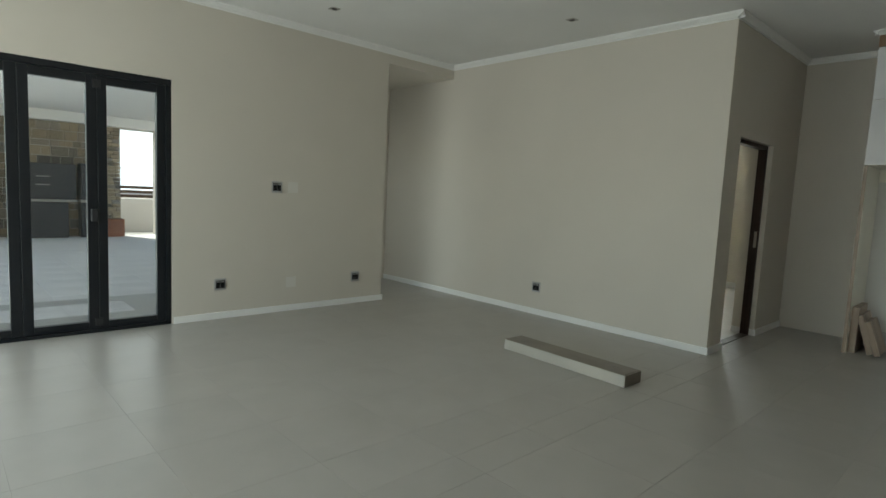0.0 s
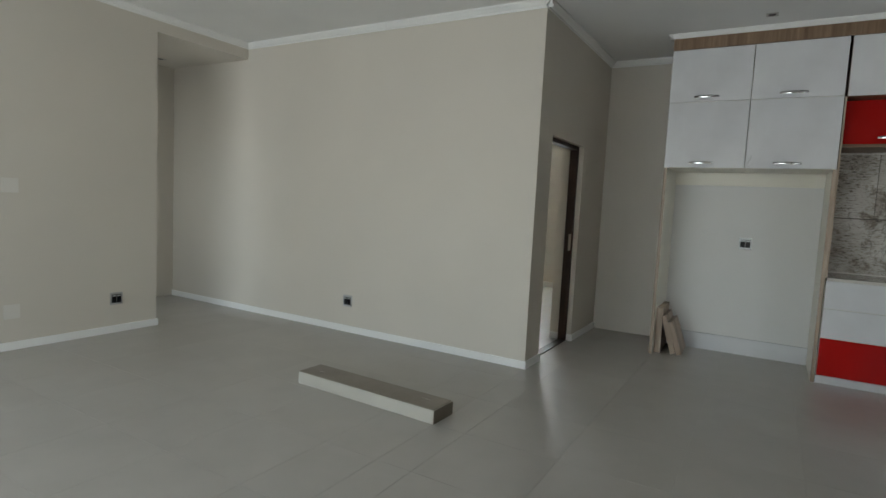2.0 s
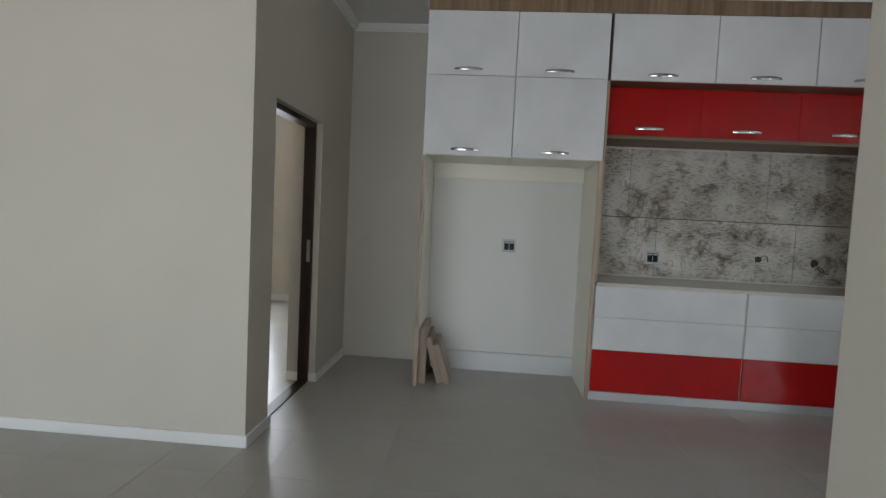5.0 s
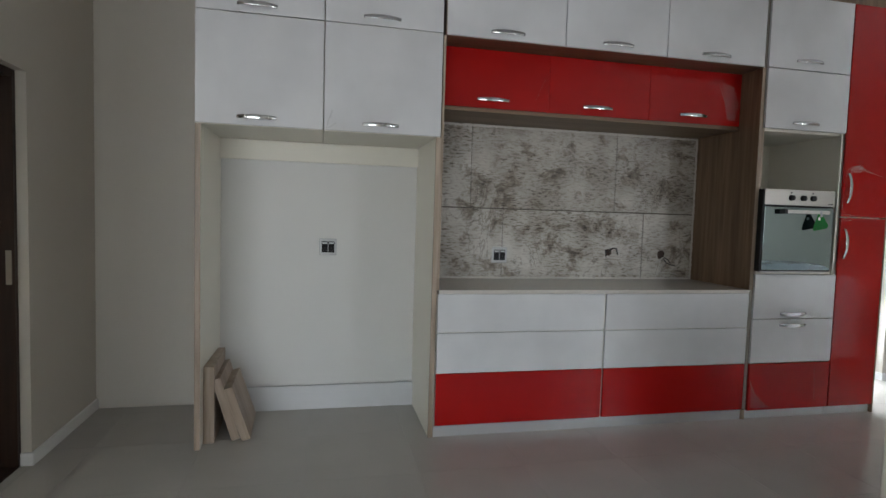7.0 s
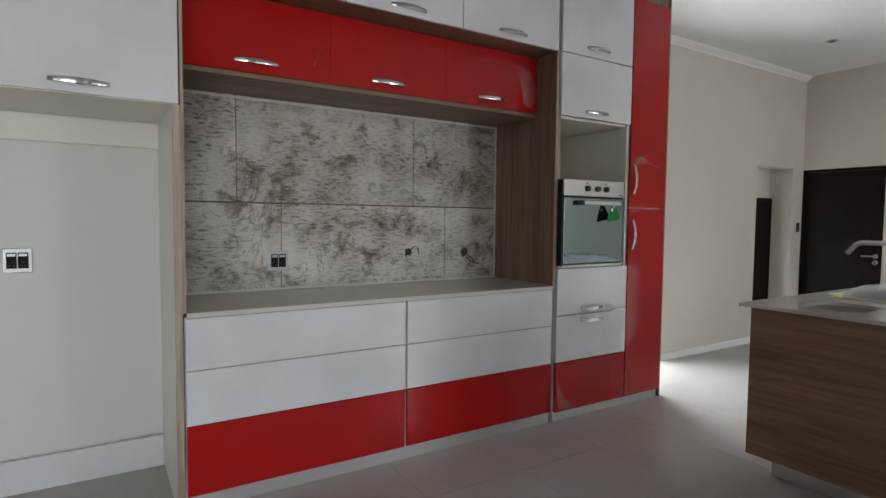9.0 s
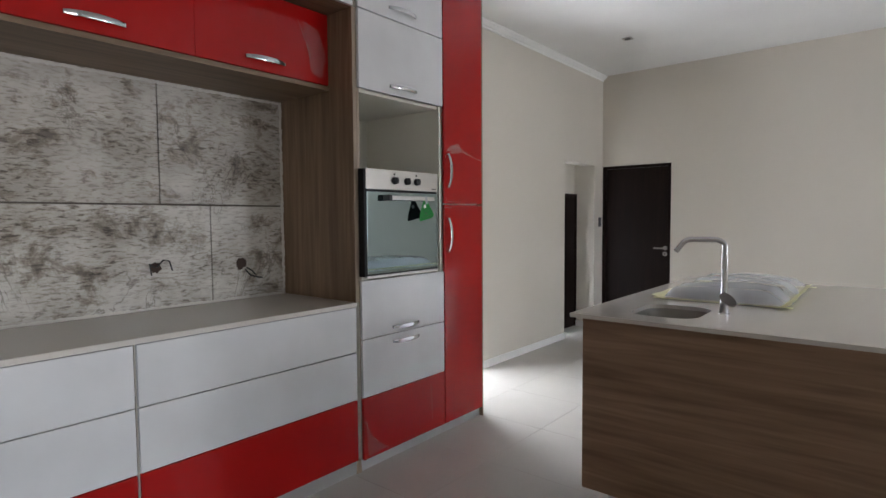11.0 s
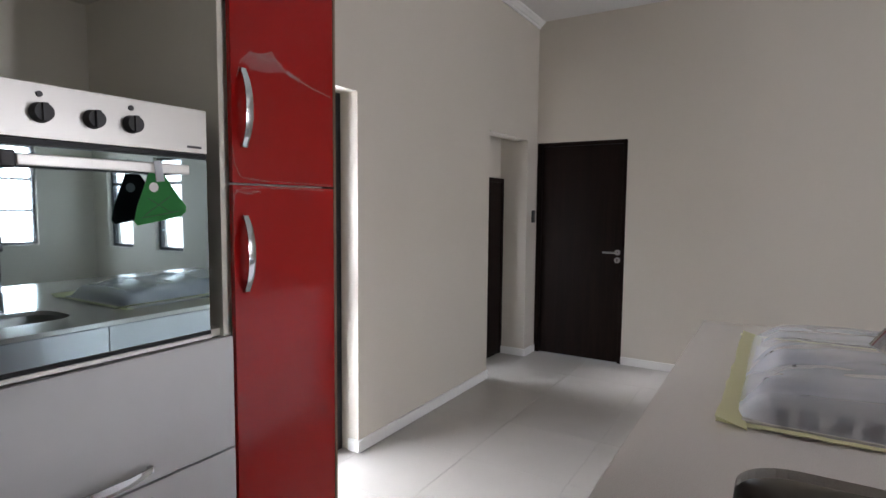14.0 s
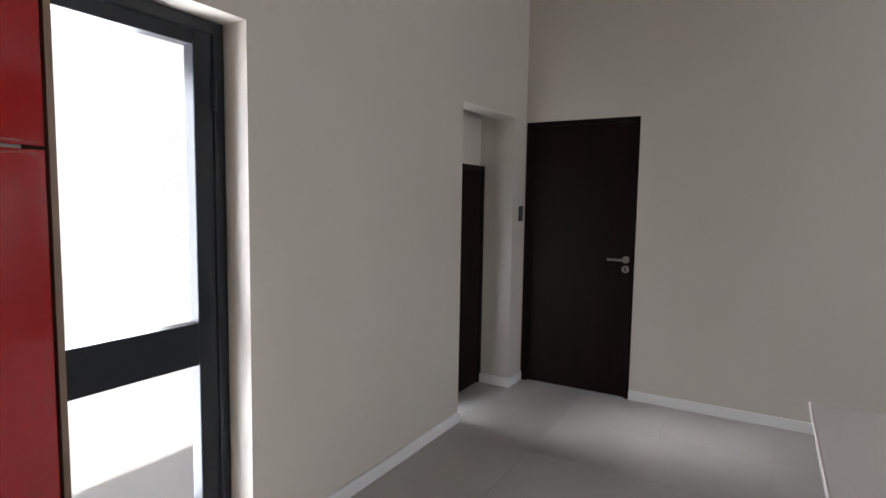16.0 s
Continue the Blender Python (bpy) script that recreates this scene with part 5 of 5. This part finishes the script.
# invented pale ground that brightens the view through the bedroom window
thing("window_bright_slab", boxes((10.7, 24, 2, 14, -0.14, -0.05)), PAVING, "pale slab added outside so the bedroom window looks bright", "pavement", kind="structure")

# curtain beside the bedroom window
bm = bmesh.new()
cy0, cy1, folds = 4.47, 5.35, 60
rows_z = [2.45, 1.5, 0.22]
cols = []
for i in range(folds + 1):
    u = i / folds
    cx = 10.40 + 0.03 * math.sin(u * 9 * math.pi) + 0.008 * math.sin(u * 31)
    cols.append([bm.verts.new((cx + 0.01 * k * math.sin(u * 14), cy0 + u * (cy1 - cy0), z)) for k, z in enumerate(rows_z)])
for a, b in zip(cols, cols[1:]):
    for k in range(2):
        bm.faces.new((a[k], a[k + 1], b[k + 1], b[k]))
r = bmesh.ops.extrude_face_region(bm, geom=bm.faces[:])
bmesh.ops.translate(bm, verts=[v for v in r["geom"] if isinstance(v, bmesh.types.BMVert)], vec=(0.004, 0, 0))
curtain = thing("curtain", bm, CLOTH, "pale tan folded curtain beside the bedroom window", "curtain", smooth=True)
bm = bmesh.new()
cyl(bm, (10.40, 4.40, 2.475), (10.40, 5.5, 2.475), 0.014)
part("rod", bm, FRAME, curtain, "dark curtain rod", True)

# courtyard behind the glass door
thing("courtyard_paving", boxes((7.96, 9.6, -5.4, 2.0, -0.14, -0.03), (EAST + T, 7.96, -5.17, 2.0, -0.14, -0.03)), PAVING, "pale courtyard paving slabs", "pavement", kind="structure")
thing("courtyard_wall", boxes((9.3, 9.5, -9.0, 2.0, -0.14, 2.6)), OUTER, "sunlit white courtyard wall", "wall", kind="structure")
thing("courtyard_skirting", boxes((9.285, 9.3, -9.0, 2.0, -0.03, 0.09), bevel=0.003), TRIM, "pale tile skirting of the courtyard wall", "trim", kind="structure")

# ---- pieces of the setting: floor tiles, stone cladding, paving ----
floor_ob = bpy.data.objects["floor"]
STEP, GAP = 0.61, 0.0013


def tile_mesh(name, w, d, mat, z0=-0.006, z1=0.0):
    return mesh_of(name, boxes((-w / 2, w / 2, -d / 2, d / 2, z0, z1), bevel=0.0006, segments=1), mat)


def clipped(x0, x1, y0, y1):
    """The stretches of the room that a tile covers."""
    out = []
    for a, b, c, d in ((WEST, EAST, SOUTH, INNER_Y), (WEST, INNER_X, INNER_Y, NORTH), (4.375, INNER_X, NORTH, 7.2)):
        u0, u1, v0, v1 = max(x0, a), min(x1, b), max(y0, c), min(y1, d)
        if u1 - u0 > 0.01 and v1 - v0 > 0.01:
            out.append((u0, u1, v0, v1))
    return out


whole = tile_mesh("floor_tile", STEP - GAP, STEP - GAP, FLOORTILE)
rest = bmesh.new()
count = 0
for i in range(-14, 5):
    for j in range(-13, 13):
        x0, y0 = 5.79 + i * STEP, j * STEP
        for a, b, c, d in clipped(x0, x0 + STEP, y0, y0 + STEP):
            seen = a > 0.2 and not (b < 4.0 and d < -1.0)
            if seen and count < 300:
                if b - a > STEP - 1e-4 and d - c > STEP - 1e-4:
                    me = whole
                else:
                    me = tile_mesh("floor_tile", b - a - GAP, d - c - GAP, FLOORTILE)
                shared("floor_tile", me, floor_ob, Matrix.Translation(((a + b) / 2, (c + d) / 2, 0)))
                count += 1
            else:
                box(rest, a + GAP / 2, b - GAP / 2, c + GAP / 2, d - GAP / 2, -0.006, 0)
box(rest, 4.375, INNER_X, 7.2 - 0.02, 7.2, -0.006, -0.001)
for a, b, c, d in ((EAST, RECESS, 1.26, INNER_Y), (INNER_X + T, 10.5, INNER_Y + 0.242, 6.4), (PD0, PD1, INNER_Y, INNER_Y + 0.24), (EAST, 7.84, NI0, -5.3), (EAST, EAST + T, GD0, GD1), (3.35, 4.375, NORTH + 0.2, 7.2), (4.375, INNER_X, NORTH, NORTH + 0.001)):
    x = a
    while x < b - 0.001:
        y = c
        while y < d - 0.001:
            box(rest, x + GAP / 2, min(b, x + STEP) - GAP / 2, y + GAP / 2, min(d, y + STEP) - GAP / 2, -0.006, -0.0002)
            y += STEP
        x += STEP
ro = part("floor_tiles_rest", rest, FLOORTILE, floor_ob)
ro["kind"] = "stuff"

patio_wall = bpy.data.objects["patio_wall"]
rnd = random.Random(11)
z = 0.0
stones = [mesh_of("stone", boxes((-0.5, 0.5, -0.02, 0.02, -0.5, 0.5)), CLAD)]
while z < 2.6:
    h = rnd.choice((0.14, 0.18, 0.22))
    x = 1.03
    while x < 3.2:
        w = min(rnd.choice((0.18, 0.26, 0.34)), 3.22 - x)
        s = shared("stone", stones[0], patio_wall, Matrix.Translation((x + w / 2, PY - 0.012 - rnd.uniform(0, 0.012), z + h / 2)) @ Matrix.Diagonal((w - 0.012, 1, h - 0.012, 1)))
        x += w
    z += h
patio = bpy.data.objects["patio"]
slab = mesh_of("paving_slab", boxes((-0.2985, 0.2985, -0.2985, 0.2985, -0.03, 0), bevel=0.002, segments=1), PAVING)
for i in range(11):
    for j in range(16):
        shared("paving_slab", slab, patio, Matrix.Translation((-1.6 + i * 0.6, NORTH + 0.52 + j * 0.6, -0.004 + rnd.uniform(0, 0.003))))
